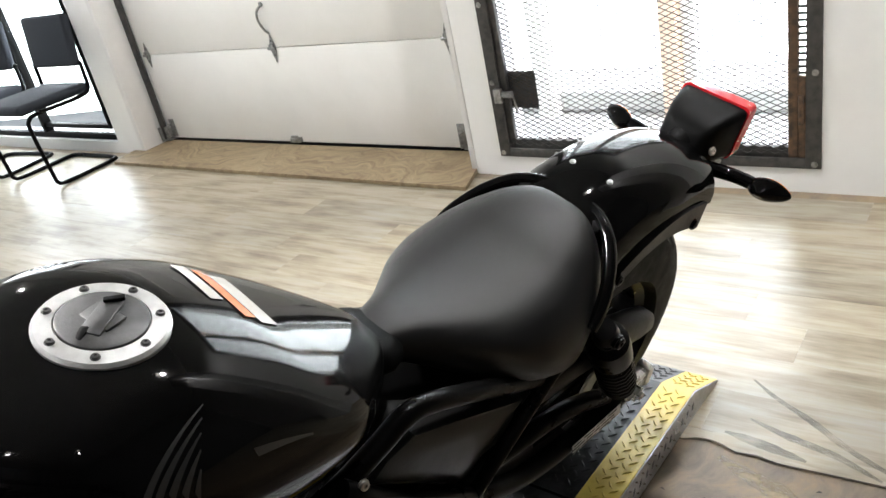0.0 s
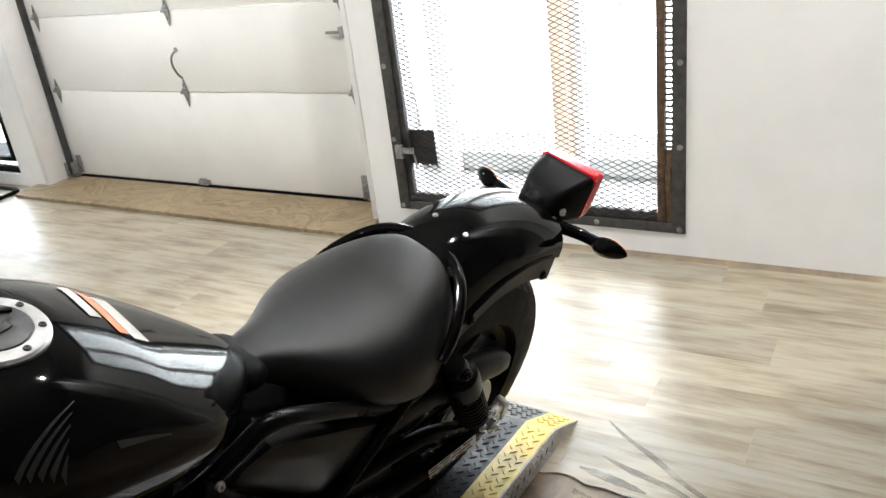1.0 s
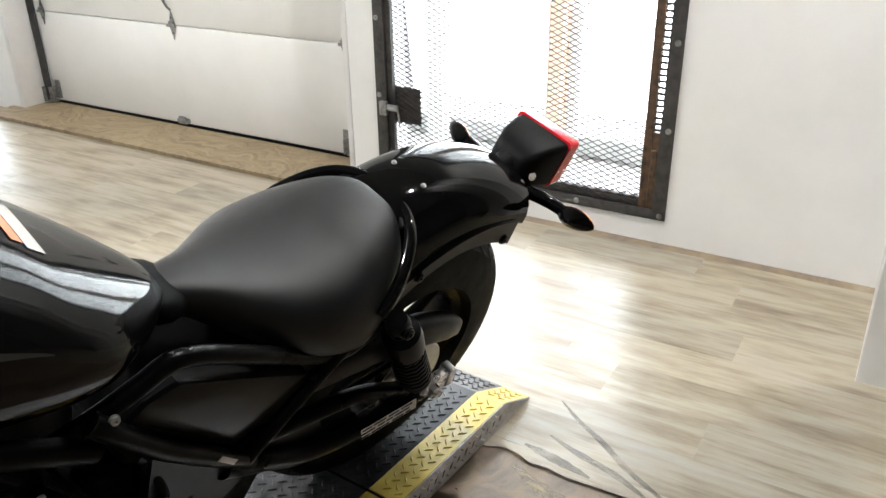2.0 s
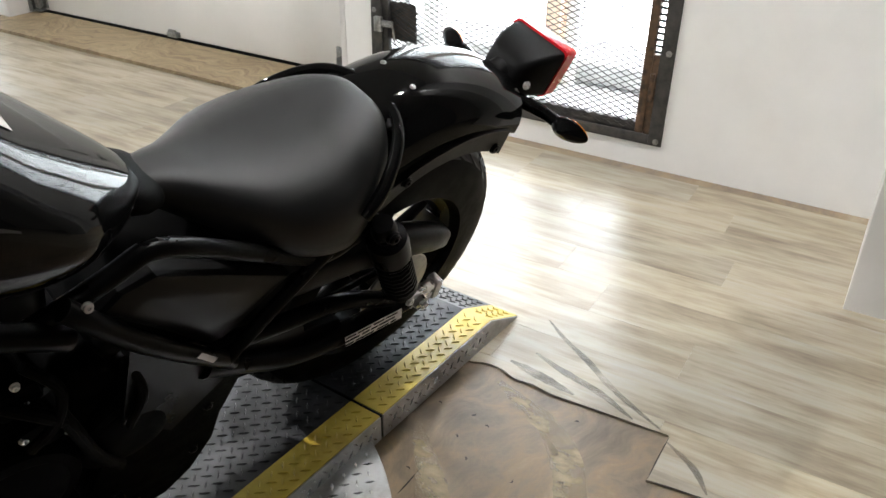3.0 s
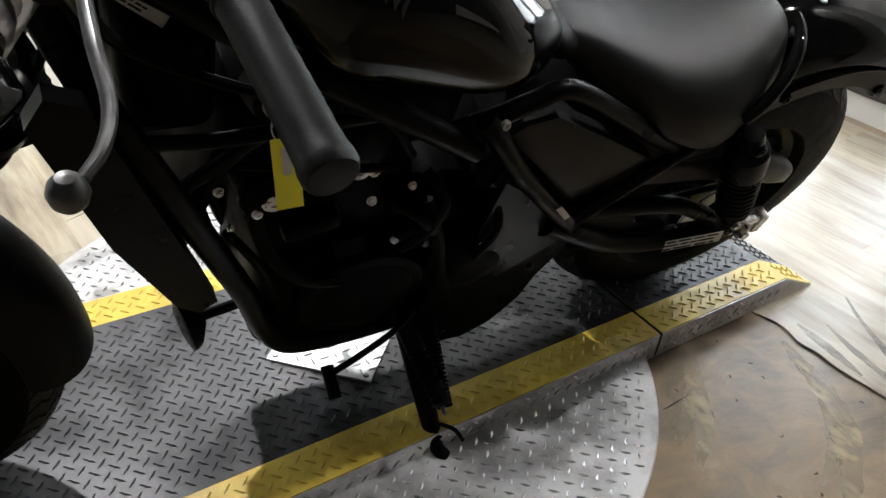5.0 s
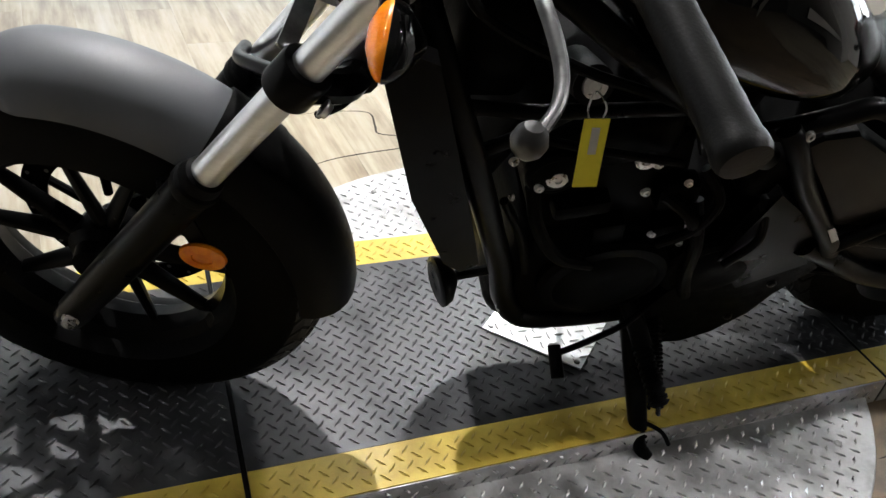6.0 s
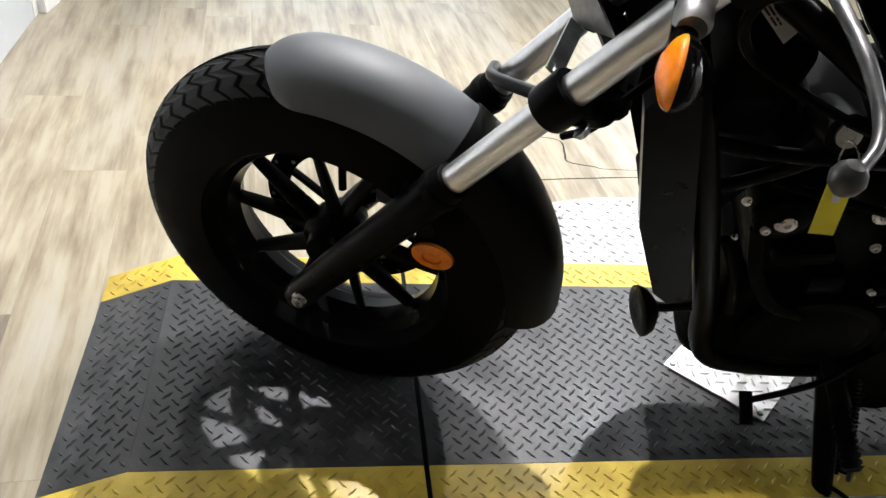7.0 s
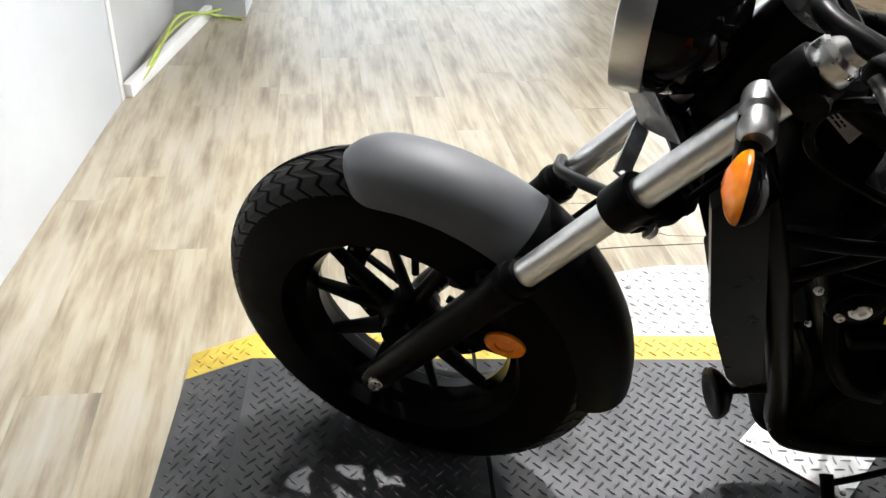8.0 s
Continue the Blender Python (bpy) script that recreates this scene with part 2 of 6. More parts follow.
def smear_material(name, dark, light):
    """A worn film with ragged gaps, streaked along its own object's length."""
    mat, nodes, links, bsdf = base_material(name)
    coord = nodes.new("ShaderNodeTexCoord").outputs["Object"]
    f = noise_node(nodes, links, coord, 16.0, 7, 0.62, (0.6, 1.0, 1))
    col = ramp_node(nodes, [(0.35, dark), (0.65, light)])
    links.new(f, col.inputs[0])
    links.new(col.outputs[0], bsdf.inputs["Base Color"])
    gaps = ramp_node(nodes, [(0.30, (0.08, 0.08, 0.08)), (0.72, (0.85, 0.85, 0.85))])
    links.new(f, gaps.inputs[0])
    links.new(gaps.outputs[0], bsdf.inputs["Alpha"])
    bsdf.inputs["Roughness"].default_value = 0.45
    return mat


TANSMEAR = smear_material("tan_smear", (0.33, 0.26, 0.16), (0.42, 0.34, 0.21))
GREYSMEAR = smear_material("grey_rubber_smear", (0.10, 0.095, 0.085), (0.17, 0.16, 0.14))
PLANK = plank_material()
SUBFLOOR = stained_material("stained_subfloor", [(0.30, (0.110, 0.084, 0.060)), (0.42, (0.165, 0.127, 0.090)), (0.50, (0.215, 0.163, 0.108)), (0.56, (0.250, 0.178, 0.104)), (0.63, (0.28, 0.213, 0.135)), (0.74, (0.36, 0.298, 0.208))], 5.5, (1.5, 0.6, 1), 0.30)
PLYWOOD = stained_material("worn_plywood", [(0.3, (0.13, 0.088, 0.048)), (0.45, (0.22, 0.162, 0.094)), (0.58, (0.29, 0.222, 0.13)), (0.72, (0.36, 0.29, 0.185))], 6.5, (0.6, 4.0, 1), 0.55)


# ---- mesh helpers ----
def part(name, bm, material, parent=None, label="", sharp=32, smooth=True):
    """Link a bmesh as one mesh object under a thing or a part."""
    bmesh.ops.recalc_face_normals(bm, faces=bm.faces)
    me = bpy.data.meshes.new(name)
    bm.to_mesh(me)
    bm.free()
    return mesh_part(name, me, material, parent, label, sharp, smooth)


def mesh_part(name, me, material, parent=None, label="", sharp=32, smooth=True):
    me.materials.append(material)
    if smooth:
        me.polygons.foreach_set("use_smooth", [True] * len(me.polygons))
        me.set_sharp_from_angle(angle=radians(sharp))
    ob = new(name, me)
    if parent is not None:
        ob.parent = parent
    if label:
        tagged(ob, label)
    return ob


def V(*a):
    return Vector(a)


def rbox(bm, centre, size, bevel=0.003, turn=None, seg=2):
    """A box with rounded edges, turned about its centre."""
    m = Matrix.Translation(centre) @ (turn.to_4x4() if turn else Matrix()) @ Matrix.Diagonal((*size, 1))
    made = bmesh.ops.create_cube(bm, size=1, matrix=m)["verts"]
    if bevel:
        edges = list({e for v in made for e in v.link_edges})
        bmesh.ops.bevel(bm, geom=edges, offset=bevel, segments=seg, affect="EDGES", profile=0.5)
    return bm


def curve_points(pts, steps=6):
    """Catmull-Rom through the points."""
    pts = [Vector(p) for p in pts]
    if len(pts) < 3:
        return pts
    ext = [2 * pts[0] - pts[1], *pts, 2 * pts[-1] - pts[-2]]
    out = []
    for i in range(1, len(ext) - 2):
        a, b, c, d = ext[i - 1 : i + 3]
        for k in range(steps):
            t = k / steps
            out.append(0.5 * (2 * b + (c - a) * t + (2 * a - 5 * b + 4 * c - d) * t * t + (3 * b - a - 3 * c + d) * t**3))
    out.append(pts[-1])
    return out


def loft(bm, rings, close=True, cap=True):
    loops = [[bm.verts.new(p) for p in ring] for ring in rings]
    n = len(loops[0])
    for a, b in zip(loops, loops[1:]):
        for i in range(n if close else n - 1):
            j = (i + 1) % n
            bm.faces.new((a[i], a[j], b[j], b[i]))
    if cap and close:
        bm.faces.new(loops[0][::-1])
        bm.faces.new(loops[-1])
    return loops


def tube(bm, pts, r, seg=12, steps=6, curved=True, flat=1.0):
    """A round bar along points; r is one radius or one for each end."""
    path = curve_points(pts, steps) if curved else [Vector(p) for p in pts]
    up = None
    rings = []
    for i, p in enumerate(path):
        way = (path[min(i + 1, len(path) - 1)] - path[max(i - 1, 0)]).normalized()
        if up is None:
            up = way.orthogonal().normalized()
        up = (up - way * up.dot(way)).normalized()
        side = way.cross(up)
        f = i / (len(path) - 1)
        rr = r if isinstance(r, (int, float)) else r[0] + (r[1] - r[0]) * f
        rings.append([p + rr * (math.cos(2 * math.pi * k / seg) * up + flat * math.sin(2 * math.pi * k / seg) * side) for k in range(seg)])
    loft(bm, rings)
    return bm


def lathe(bm, profile, origin, axis, seg=32, closed=False):
    """Turn a profile of (radius, height) about an axis."""
    axis = Vector(axis).normalized()
    u = axis.orthogonal().normalized()
    w = axis.cross(u)
    o = Vector(origin)
    prof = list(profile) + ([profile[0]] if closed else [])
    rings = [[o + axis * h + max(r, 1e-4) * (math.cos(2 * math.pi * k / seg) * u + math.sin(2 * math.pi * k / seg) * w) for k in range(seg)] for r, h in prof]
    if closed:
        loops = [[bm.verts.new(p) for p in ring] for ring in rings[:-1]]
        loops.append(loops[0])
        for a, b in zip(loops, loops[1:]):
            for i in range(seg):
                bm.faces.new((a[i], a[(i + 1) % seg], b[(i + 1) % seg], b[i]))
    else:
        loft(bm, rings)
    return bm


def slab(bm, outline, thick):
    """Extrude a closed outline by the vector thick."""
    a = [Vector(p) for p in outline]
    b = [p + Vector(thick) for p in a]
    loft(bm, [a, b])
    return bm


def soften(bm, offset=0.003, seg=2, angle=30):
    edges = [e for e in bm.edges if len(e.link_faces) == 2 and e.calc_face_angle(0) > radians(angle)]
    bmesh.ops.bevel(bm, geom=edges, offset=offset, segments=seg, affect="EDGES", profile=0.5, clamp_overlap=True)
    return bm


def moved(bm, m):
    bmesh.ops.transform(bm, matrix=m, verts=bm.verts)
    return bm


def thing(name, m, label, category, group="", kind=""):
    ob = new(name)
    ob.empty_display_size = 0.1
    ob.matrix_world = m
    return tagged(ob, label, category, group, kind)


def bolt_shape(bm, place, axis, r=0.007, h=0.006):
    lathe(bm, [(0, 0), (r * 1.25, 0), (r * 1.25, h * 0.3), (r, h * 0.35), (r, h * 0.85), (r * 0.8, h), (r * 0.4, h), (r * 0.4, h * 0.5), (0, h * 0.5)], place, axis, 12)
    return bm


def bars(parent, origin, across, down, width, heights, material, rnd, name="print_bar"):
    """Unreadable print: short bars set out in lines on a label."""
    bm = bmesh.new()
    across, down = Vector(across).normalized(), Vector(down).normalized()
    normal = across.cross(down)
    y = 0.0
    for h in heights:
        x = 0.0
        while x < width:
            w = min(rnd.uniform(0.15, 0.4) * width, width - x)
            if w > 0.05 * width:
                p = Vector(origin) + across * x + down * y
                slab(bm, [p, p + across * (w * 0.85), p + across * (w * 0.85) + down * h, p + down * h], normal * 0.0004)
            x += w
        y += h * 1.9
    return part(name, bm, material, parent, smooth=False)


# ---- the room ----
WALL_Y, DOOR_Y, CEILING_Z = 1.452, 1.642, 2.95
AXIS = 85.5


def box_mesh(name, lo, hi, material, bevel=0.0, parent=None):
    bm = bmesh.new()
    c = [(a + b) / 2 for a, b in zip(lo, hi)]
    s = [b - a for a, b in zip(lo, hi)]
    rbox(bm, c, s, bevel)
    return part(name, bm, material, parent, smooth=bevel > 0)


def structure(ob, label, category):
    return tagged(ob, label, category, kind="structure")


# floor: a stained board underneath and vinyl planks on top
sub = structure(box_mesh("floor", (-7.5, -5.0, -0.06), (2.5, 1.68, -0.004), SUBFLOOR), "pale oak vinyl plank floor over stained brown boards", "floor")

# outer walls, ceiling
# the west opening is unseen, added to let the glare lamp in
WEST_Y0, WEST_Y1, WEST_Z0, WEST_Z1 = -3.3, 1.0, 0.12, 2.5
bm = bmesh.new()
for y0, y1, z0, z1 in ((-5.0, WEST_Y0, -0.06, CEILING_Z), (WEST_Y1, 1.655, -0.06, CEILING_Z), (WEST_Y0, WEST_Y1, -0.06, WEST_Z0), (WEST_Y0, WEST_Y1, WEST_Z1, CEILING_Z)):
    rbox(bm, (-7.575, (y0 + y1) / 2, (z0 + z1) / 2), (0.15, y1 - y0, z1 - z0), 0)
structure(part("wall_west", bm, WALL, smooth=False), "white painted wall with an added, unseen window opening", "wall")
# added window, out of every view, dressing the glare lamp's opening
glare_window = thing("window_2", pose(0, 0, 0), "shop window in a black aluminium frame", "window", kind="structure")
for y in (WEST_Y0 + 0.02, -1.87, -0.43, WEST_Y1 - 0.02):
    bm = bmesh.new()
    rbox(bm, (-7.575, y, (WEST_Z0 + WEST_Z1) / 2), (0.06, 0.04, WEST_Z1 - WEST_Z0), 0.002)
    part("window_frame", bm, STEEL, glare_window)
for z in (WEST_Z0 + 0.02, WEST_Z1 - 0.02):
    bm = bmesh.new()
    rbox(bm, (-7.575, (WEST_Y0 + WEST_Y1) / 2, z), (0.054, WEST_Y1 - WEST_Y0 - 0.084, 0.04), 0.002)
    part("window_frame", bm, STEEL, glare_window)
# east and south walls and ceiling are unseen, toned down to cut bounce
structure(box_mesh("wall_east", (2.5, -5.0, -0.06), (2.65, 1.655, CEILING_Z), DARKWALL), "plain unseen wall, kept dark to cut bounce light", "wall")
structure(box_mesh("wall_south", (-7.5, -5.15, -0.06), (2.5, -5.0, CEILING_Z), DARKWALL), "plain unseen wall, kept dark to cut bounce light", "wall")
structure(box_mesh("ceiling", (-7.65, -5.15, CEILING_Z), (2.65, 1.80, CEILING_Z + 0.1), CEIL), "grey painted ceiling", "ceiling")

# north wall in butted pieces round the gate, the garage door and the side window
GATE_X0, GATE_X1, GATE_Z0, GATE_Z1 = -1.275, -0.048, 0.104, 2.10
DOOR_X0, DOOR_X1, DOOR_Z1 = -3.83, -1.460, 2.15
SIDE_X0, SIDE_X1, SIDE_Z0, SIDE_Z1 = -6.3, -4.10, 0.07, 2.1
WB = WALL_Y + 0.20
NORTH = [
    ((GATE_X1, WALL_Y, -0.06), (2.5, WB, CEILING_Z)),
    ((GATE_X0, WALL_Y, -0.06), (GATE_X1, WB, GATE_Z0)),
    ((GATE_X0, WALL_Y, GATE_Z1), (GATE_X1, WB, CEILING_Z)),
    ((DOOR_X1 + 0.032, WALL_Y, -0.06), (GATE_X0, WB, CEILING_Z)),
    ((DOOR_X0 - 0.05, WALL_Y, DOOR_Z1), (DOOR_X1 + 0.032, WB, CEILING_Z)),
    ((SIDE_X1, WALL_Y, -0.06), (DOOR_X0 - 0.05, WB, CEILING_Z)),
    ((SIDE_X0, WALL_Y, -0.06), (SIDE_X1, WB, SIDE_Z0)),
    ((SIDE_X0, WALL_Y, SIDE_Z1), (SIDE_X1, WB, CEILING_Z)),
    ((-7.5, WALL_Y, -0.06), (SIDE_X0, WB, CEILING_Z)),
]
bm = bmesh.new()
for lo, hi in NORTH:
    rbox(bm, [(a + b) / 2 for a, b in zip(lo, hi)], [b - a for a, b in zip(lo, hi)], 0)
structure(part("wall_north", bm, WALL, smooth=False), "white painted wall with gate, garage door and window openings", "wall")

# stub wall beside the gate
structure(box_mesh("wall_stub", (0.680, 0.840, -0.05), (1.03, 1.450, CEILING_Z - 0.002), TRIMWHITE, 0.004), "white painted wall stub", "wall")

# door reveal trims
structure(box_mesh("trim", (DOOR_X1 + 0.003, WALL_Y - 0.003, 0.0), (DOOR_X1 + 0.030, DOOR_Y + 0.06, DOOR_Z1), TRIMWHITE, 0.003), "white door jamb trim", "trim")
structure(box_mesh("trim", (DOOR_X0 - 0.048, WALL_Y - 0.003, 0.0), (DOOR_X0 - 0.012, DOOR_Y + 0.06, DOOR_Z1), TRIMWHITE, 0.003), "white door jamb trim", "trim")


# ---- garage door ----
def garage_door():
    door = thing("garage_door", pose(0, 0, 0), "white sectional garage door with galvanised hinges, closed", "garage door", kind="structure")
    joints = [0.03, 0.5545, 0.976, 1.40, 1.83, 2.14]
    for a, b in zip(joints, joints[1:]):
        bm = bmesh.new()
        rbox(bm, ((DOOR_X0 + DOOR_X1) / 2, DOOR_Y + 0.022, (a + b) / 2), (DOOR_X1 - DOOR_X0, 0.04, b - a - 0.004), 0.004)
        part("panel", bm, DOORWHITE, door)
    bm = bmesh.new()
    rbox(bm, ((DOOR_X0 + DOOR_X1) / 2, DOOR_Y + 0.018, 0.022), (DOOR_X1 - DOOR_X0, 0.03, 0.018), 0.004)
    part("bottom_seal", bm, MATTE, door, "black rubber bottom seal")
    for x, z in ((-3.761, 0.5545), (-2.691, 0.5545), (-1.590, 0.5545), (-3.761, 0.976), (-2.691, 0.976), (-1.590, 0.976)):
        bm = bmesh.new()
        pts = [(x - 0.022, z), (x, z + 0.075), (x + 0.022, z), (x, z - 0.075)]
        slab(bm, [(px, DOOR_Y - 0.001, pz) for px, pz in pts], (0, -0.004, 0))
        tube(bm, [(x - 0.026, DOOR_Y - 0.012, z), (x + 0.026, DOOR_Y - 0.012, z)], 0.008, 10)
        rbox(bm, (x, DOOR_Y - 0.01, z + 0.012), (0.03, 0.014, 0.02), 0.003)
        hinge = part("hinge", bm, GALV, door)
        bm = bmesh.new()
        for dz in (0.038, -0.038):
            bolt_shape(bm, (x, DOOR_Y - 0.005, z + dz), (0, -1, 0), 0.004, 0.004)
        part("screw", bm, STEEL, hinge)
    bm = bmesh.new()
    tube(bm, [(-2.692, DOOR_Y - 0.004, 0.775), (-2.699, DOOR_Y - 0.035, 0.75), (-2.701, DOOR_Y - 0.04, 0.705), (-2.693, DOOR_Y - 0.025, 0.655), (-2.69, DOOR_Y - 0.004, 0.632)], 0.006, 10)
    lathe(bm, [(0, 0), (0.013, 0), (0.012, 0.006), (0, 0.008)], (-2.692, DOOR_Y, 0.778), (0, -1, 0), 14)
    part("pull_handle", bm, GALV, door)
    bm = bmesh.new()
    rbox(bm, (-2.706, DOOR_Y - 0.012, 0.05), (0.07, 0.03, 0.026), 0.003)
    rbox(bm, (-2.706, DOOR_Y - 0.02, 0.07), (0.05, 0.012, 0.014), 0.003)
    part("latch", bm, GALV, door)
    bm = bmesh.new()
    rbox(bm, (-1.582, DOOR_Y - 0.018, 0.840), (0.05, 0.034, 0.05), 0.004)
    rbox(bm, (-1.645, DOOR_Y - 0.014, 0.840), (0.09, 0.012, 0.014), 0.003)
    part("slide_bolt", bm, GALV, door)
    for x, s in ((-3.765, 1), (-1.612, -1)):
        bm = bmesh.new()
        rbox(bm, (x, DOOR_Y - 0.004, 0.10), (0.04, 0.008, 0.11), 0.002)
        rbox(bm, (x - s * 0.018, DOOR_Y - 0.03, 0.085), (0.004, 0.055, 0.07), 0.001)
        tube(bm, [(x - s * 0.02, DOOR_Y - 0.03, 0.05), (x - s * 0.05, DOOR_Y - 0.03, 0.05)], 0.012, 12)
        part("corner_bracket", bm, GALV, door)
    # the left-hand roller track
    bm = bmesh.new()
    slab(bm, [(DOOR_X0 + 0.004, DOOR_Y - 0.05, 0.03), (DOOR_X0 + 0.01, DOOR_Y - 0.05, 0.03), (DOOR_X0 + 0.01, DOOR_Y - 0.02, 0.03), (DOOR_X0 + 0.022, DOOR_Y - 0.02, 0.03), (DOOR_X0 + 0.022, DOOR_Y - 0.014, 0.03), (DOOR_X0 + 0.004, DOOR_Y - 0.014, 0.03)], (0, 0, 2.0))
    part("roller_track", bm, STEEL, door, "dark steel roller track")
    bm = bmesh.new()
    rbox(bm, (DOOR_X0 + 0.035, DOOR_Y - 0.03, 0.035), (0.07, 0.05, 0.006), 0.002)
    rbox(bm, (DOOR_X0 + 0.004, DOOR_Y - 0.04, 0.075), (0.006, 0.06, 0.09), 0.002)
    part("track_foot", bm, GALV, door)


garage_door()

# plywood sill board
bm = bmesh.new()
slab(bm, [(-3.93, 1.272, 0.002), (-1.375, 1.262, 0.002), (-1.430, 1.445, 0.002), (-1.475, 1.635, 0.002), (-3.82, 1.635, 0.002), (-3.96, 1.44, 0.002)], (0, 0, 0.018))
soften(bm, 0.002, 1)
tagged(part("plywood_sill", bm, PLYWOOD), "worn plywood sill board lying before the garage door", "board")


# ---- steel gate with expanded metal ----
def expanded_metal(bm, x0, x1, z0, z1, y, pitch_x, pitch_z, w, t):
    """Diamond lattice of zigzag strands between two edges."""
    cols = int(round((x1 - x0) / pitch_x))
    rows = int(round((z1 - z0) / pitch_z))
    px, pz = (x1 - x0) / cols, (z1 - z0) / rows
    for j in range(rows + 1):
        for i in range(cols):
            for half in (0, 1):
                xa = x0 + (i + 0.5 * half) * px
                up = 0.5 * pz if half == 0 else -0.5 * pz
                za = z0 + j * pz + (0 if half == 0 else 0.5 * pz)
                for sgn in (1, -1):
                    a, b = V(xa, y, za if half == 0 else z0 + j * pz + sgn * 0.5 * pz), None
                    b = V(xa + 0.5 * px, y, z0 + j * pz + sgn * 0.5 * pz) if half == 0 else V(xa + 0.5 * px, y, z0 + j * pz)
                    if min(a.z, b.z) < z0 - 1e-6 or max(a.z, b.z) > z1 + 1e-6:
                        continue
                    yield a, b


def strands(name, pairs, w, t, material, parent):
    verts, faces = [], []
    for a, b in pairs:
        d = (b - a).normalized()
        s = V(-d.z, 0, d.x) * w / 2
        o = V(0, t / 2, 0)
        k = len(verts)
        for p in (a, b):
            verts += [p + s + o, p - s + o, p - s - o, p + s - o]
        faces += [(k, k + 1, k + 5, k + 4), (k + 1, k + 2, k + 6, k + 5), (k + 2, k + 3, k + 7, k + 6), (k + 3, k, k + 4, k + 7)]
    me = bpy.data.meshes.new(name)
    me.from_pydata(verts, [], faces)
    ob = mesh_part(name, me, material, parent, smooth=False)
    return tagged(ob, "dark expanded metal lattice", kind="stuff")


def steel_gate():
    gate = thing("security_gate", pose(0, 0, 0), "dark steel security gate with expanded metal lattice, bolted to the white wall", "gate", kind="structure")
    y = WALL_Y - 0.006
    x0, x1, z0, z1 = -1.290, -0.030, 0.088, 2.12
    w = 0.050
    for name, lo, hi in (
        ("frame_bar", (x0, y - 0.003, z0), (x0 + w, y + 0.005, z1)),
        ("frame_bar", (x1 - w, y - 0.003, z0), (x1, y + 0.005, z1)),
        ("frame_bar", (x0 + w, y - 0.003, z0), (x1 - w, y + 0.005, z0 + 0.038)),
        ("frame_bar", (x0 + w, y - 0.003, z1 - w), (x1 - w, y + 0.005, z1)),
    ):
        bm = bmesh.new()
        rbox(bm, [(a + b) / 2 for a, b in zip(lo, hi)], [b - a for a, b in zip(lo, hi)], 0.002)
        bar = part(name, bm, STEEL, gate)
        bm = bmesh.new()
        if hi[2] - lo[2] > 1:
            xb = (lo[0] + hi[0]) / 2 + (0.004 if lo[0] > -0.5 else -0.008)
            zs = [0.105, 0.425, 0.729, 1.03, 1.34, 1.65, 1.96] if lo[0] > -0.5 else [0.105, 0.41, 0.725, 1.04, 1.35, 1.66]
            for z in zs:
                bolt_shape(bm, (xb, y - 0.003, z), (0, -1, 0), 0.009, 0.006)
        else:
            for x in (-1.02, -0.70, -0.373):
                bolt_shape(bm, (x, y - 0.003, (lo[2] + hi[2]) / 2), (0, -1, 0), 0.009, 0.006)
        part("bolt", bm, GALV, bar, "zinc bolt heads")
    # swinging leaf: angle bars and hinge post
    leaf = [((x0 + 0.035, y + 0.012, z0 + 0.026), (x0 + 0.075, y + 0.035, z1 - 0.035)), ((x1 - 0.106, y + 0.004, z0 + 0.026), (x1 - 0.076, y + 0.035, z1 - 0.035)), ((x0 + 0.075, y + 0.012, z0 + 0.026), (x1 - 0.106, y + 0.035, z0 + 0.072)), ((x0 + 0.075, y + 0.012, z1 - 0.075), (x1 - 0.106, y + 0.035, z1 - 0.05))]
    for lo, hi in leaf:
        bm = bmesh.new()
        rbox(bm, [(a + b) / 2 for a, b in zip(lo, hi)], [b - a for a, b in zip(lo, hi)], 0.002)
        part("leaf_bar", bm, RUST if lo[0] > -0.5 else STEEL, gate)
    bm = bmesh.new()
    for z in (0.25, 1.15, 1.9):
        tube(bm, [(x1 - 0.064, y - 0.006, z), (x1 - 0.064, y - 0.006, z + 0.1)], 0.009, 10)
    rbox(bm, (x1 - 0.063, y + 0.018, 0.26), (0.026, 0.02, 0.30), 0.002)
    part("hinge_barrel", bm, RUST, gate)
    bm = bmesh.new()
    for k in range(int((z1 - 0.5) / 0.0215)):
        rbox(bm, (x1 - 0.064, y + 0.016, 0.42 + 0.0215 * k), (0.026, 0.004, 0.009), 0)
    tagged(part("lattice_tooth", bm, STEEL, gate, smooth=False), "toothed lattice edge in the hinge gap", kind="stuff")
    strands("lattice", expanded_metal(None, x0 + 0.07, x1 - 0.102, z0 + 0.065, z1 - 0.07, y + 0.03, 0.046, 0.0215, 0, 0), 0.0032, 0.003, STEEL, gate)
    # toothed edge of the sheet lying over the leaf bars
    strands("lattice_edge", expanded_metal(None, x0 + 0.05, x1 - 0.105, z0 + 0.046, z0 + 0.089, y + 0.009, 0.046, 0.0215, 0, 0), 0.004, 0.003, STEEL, gate)
    # lock with its shield plate of denser lattice
    bm = bmesh.new()
    rbox(bm, (-1.160, y + 0.04, 0.3675), (0.13, 0.004, 0.15), 0.001)
    shield = part("lock_shield", bm, RUST, gate, "rusty lock shield plate")
    strands("shield_lattice", expanded_metal(None, -1.220, -1.090, 0.29, 0.445, y + 0.034, 0.025, 0.0133, 0, 0), 0.005, 0.004, STEEL, shield)
    bm = bmesh.new()
    rbox(bm, (-1.247, y - 0.012, 0.358), (0.036, 0.02, 0.06), 0.003)
    rbox(bm, (-1.210, y - 0.008, 0.362), (0.06, 0.016, 0.026), 0.003)
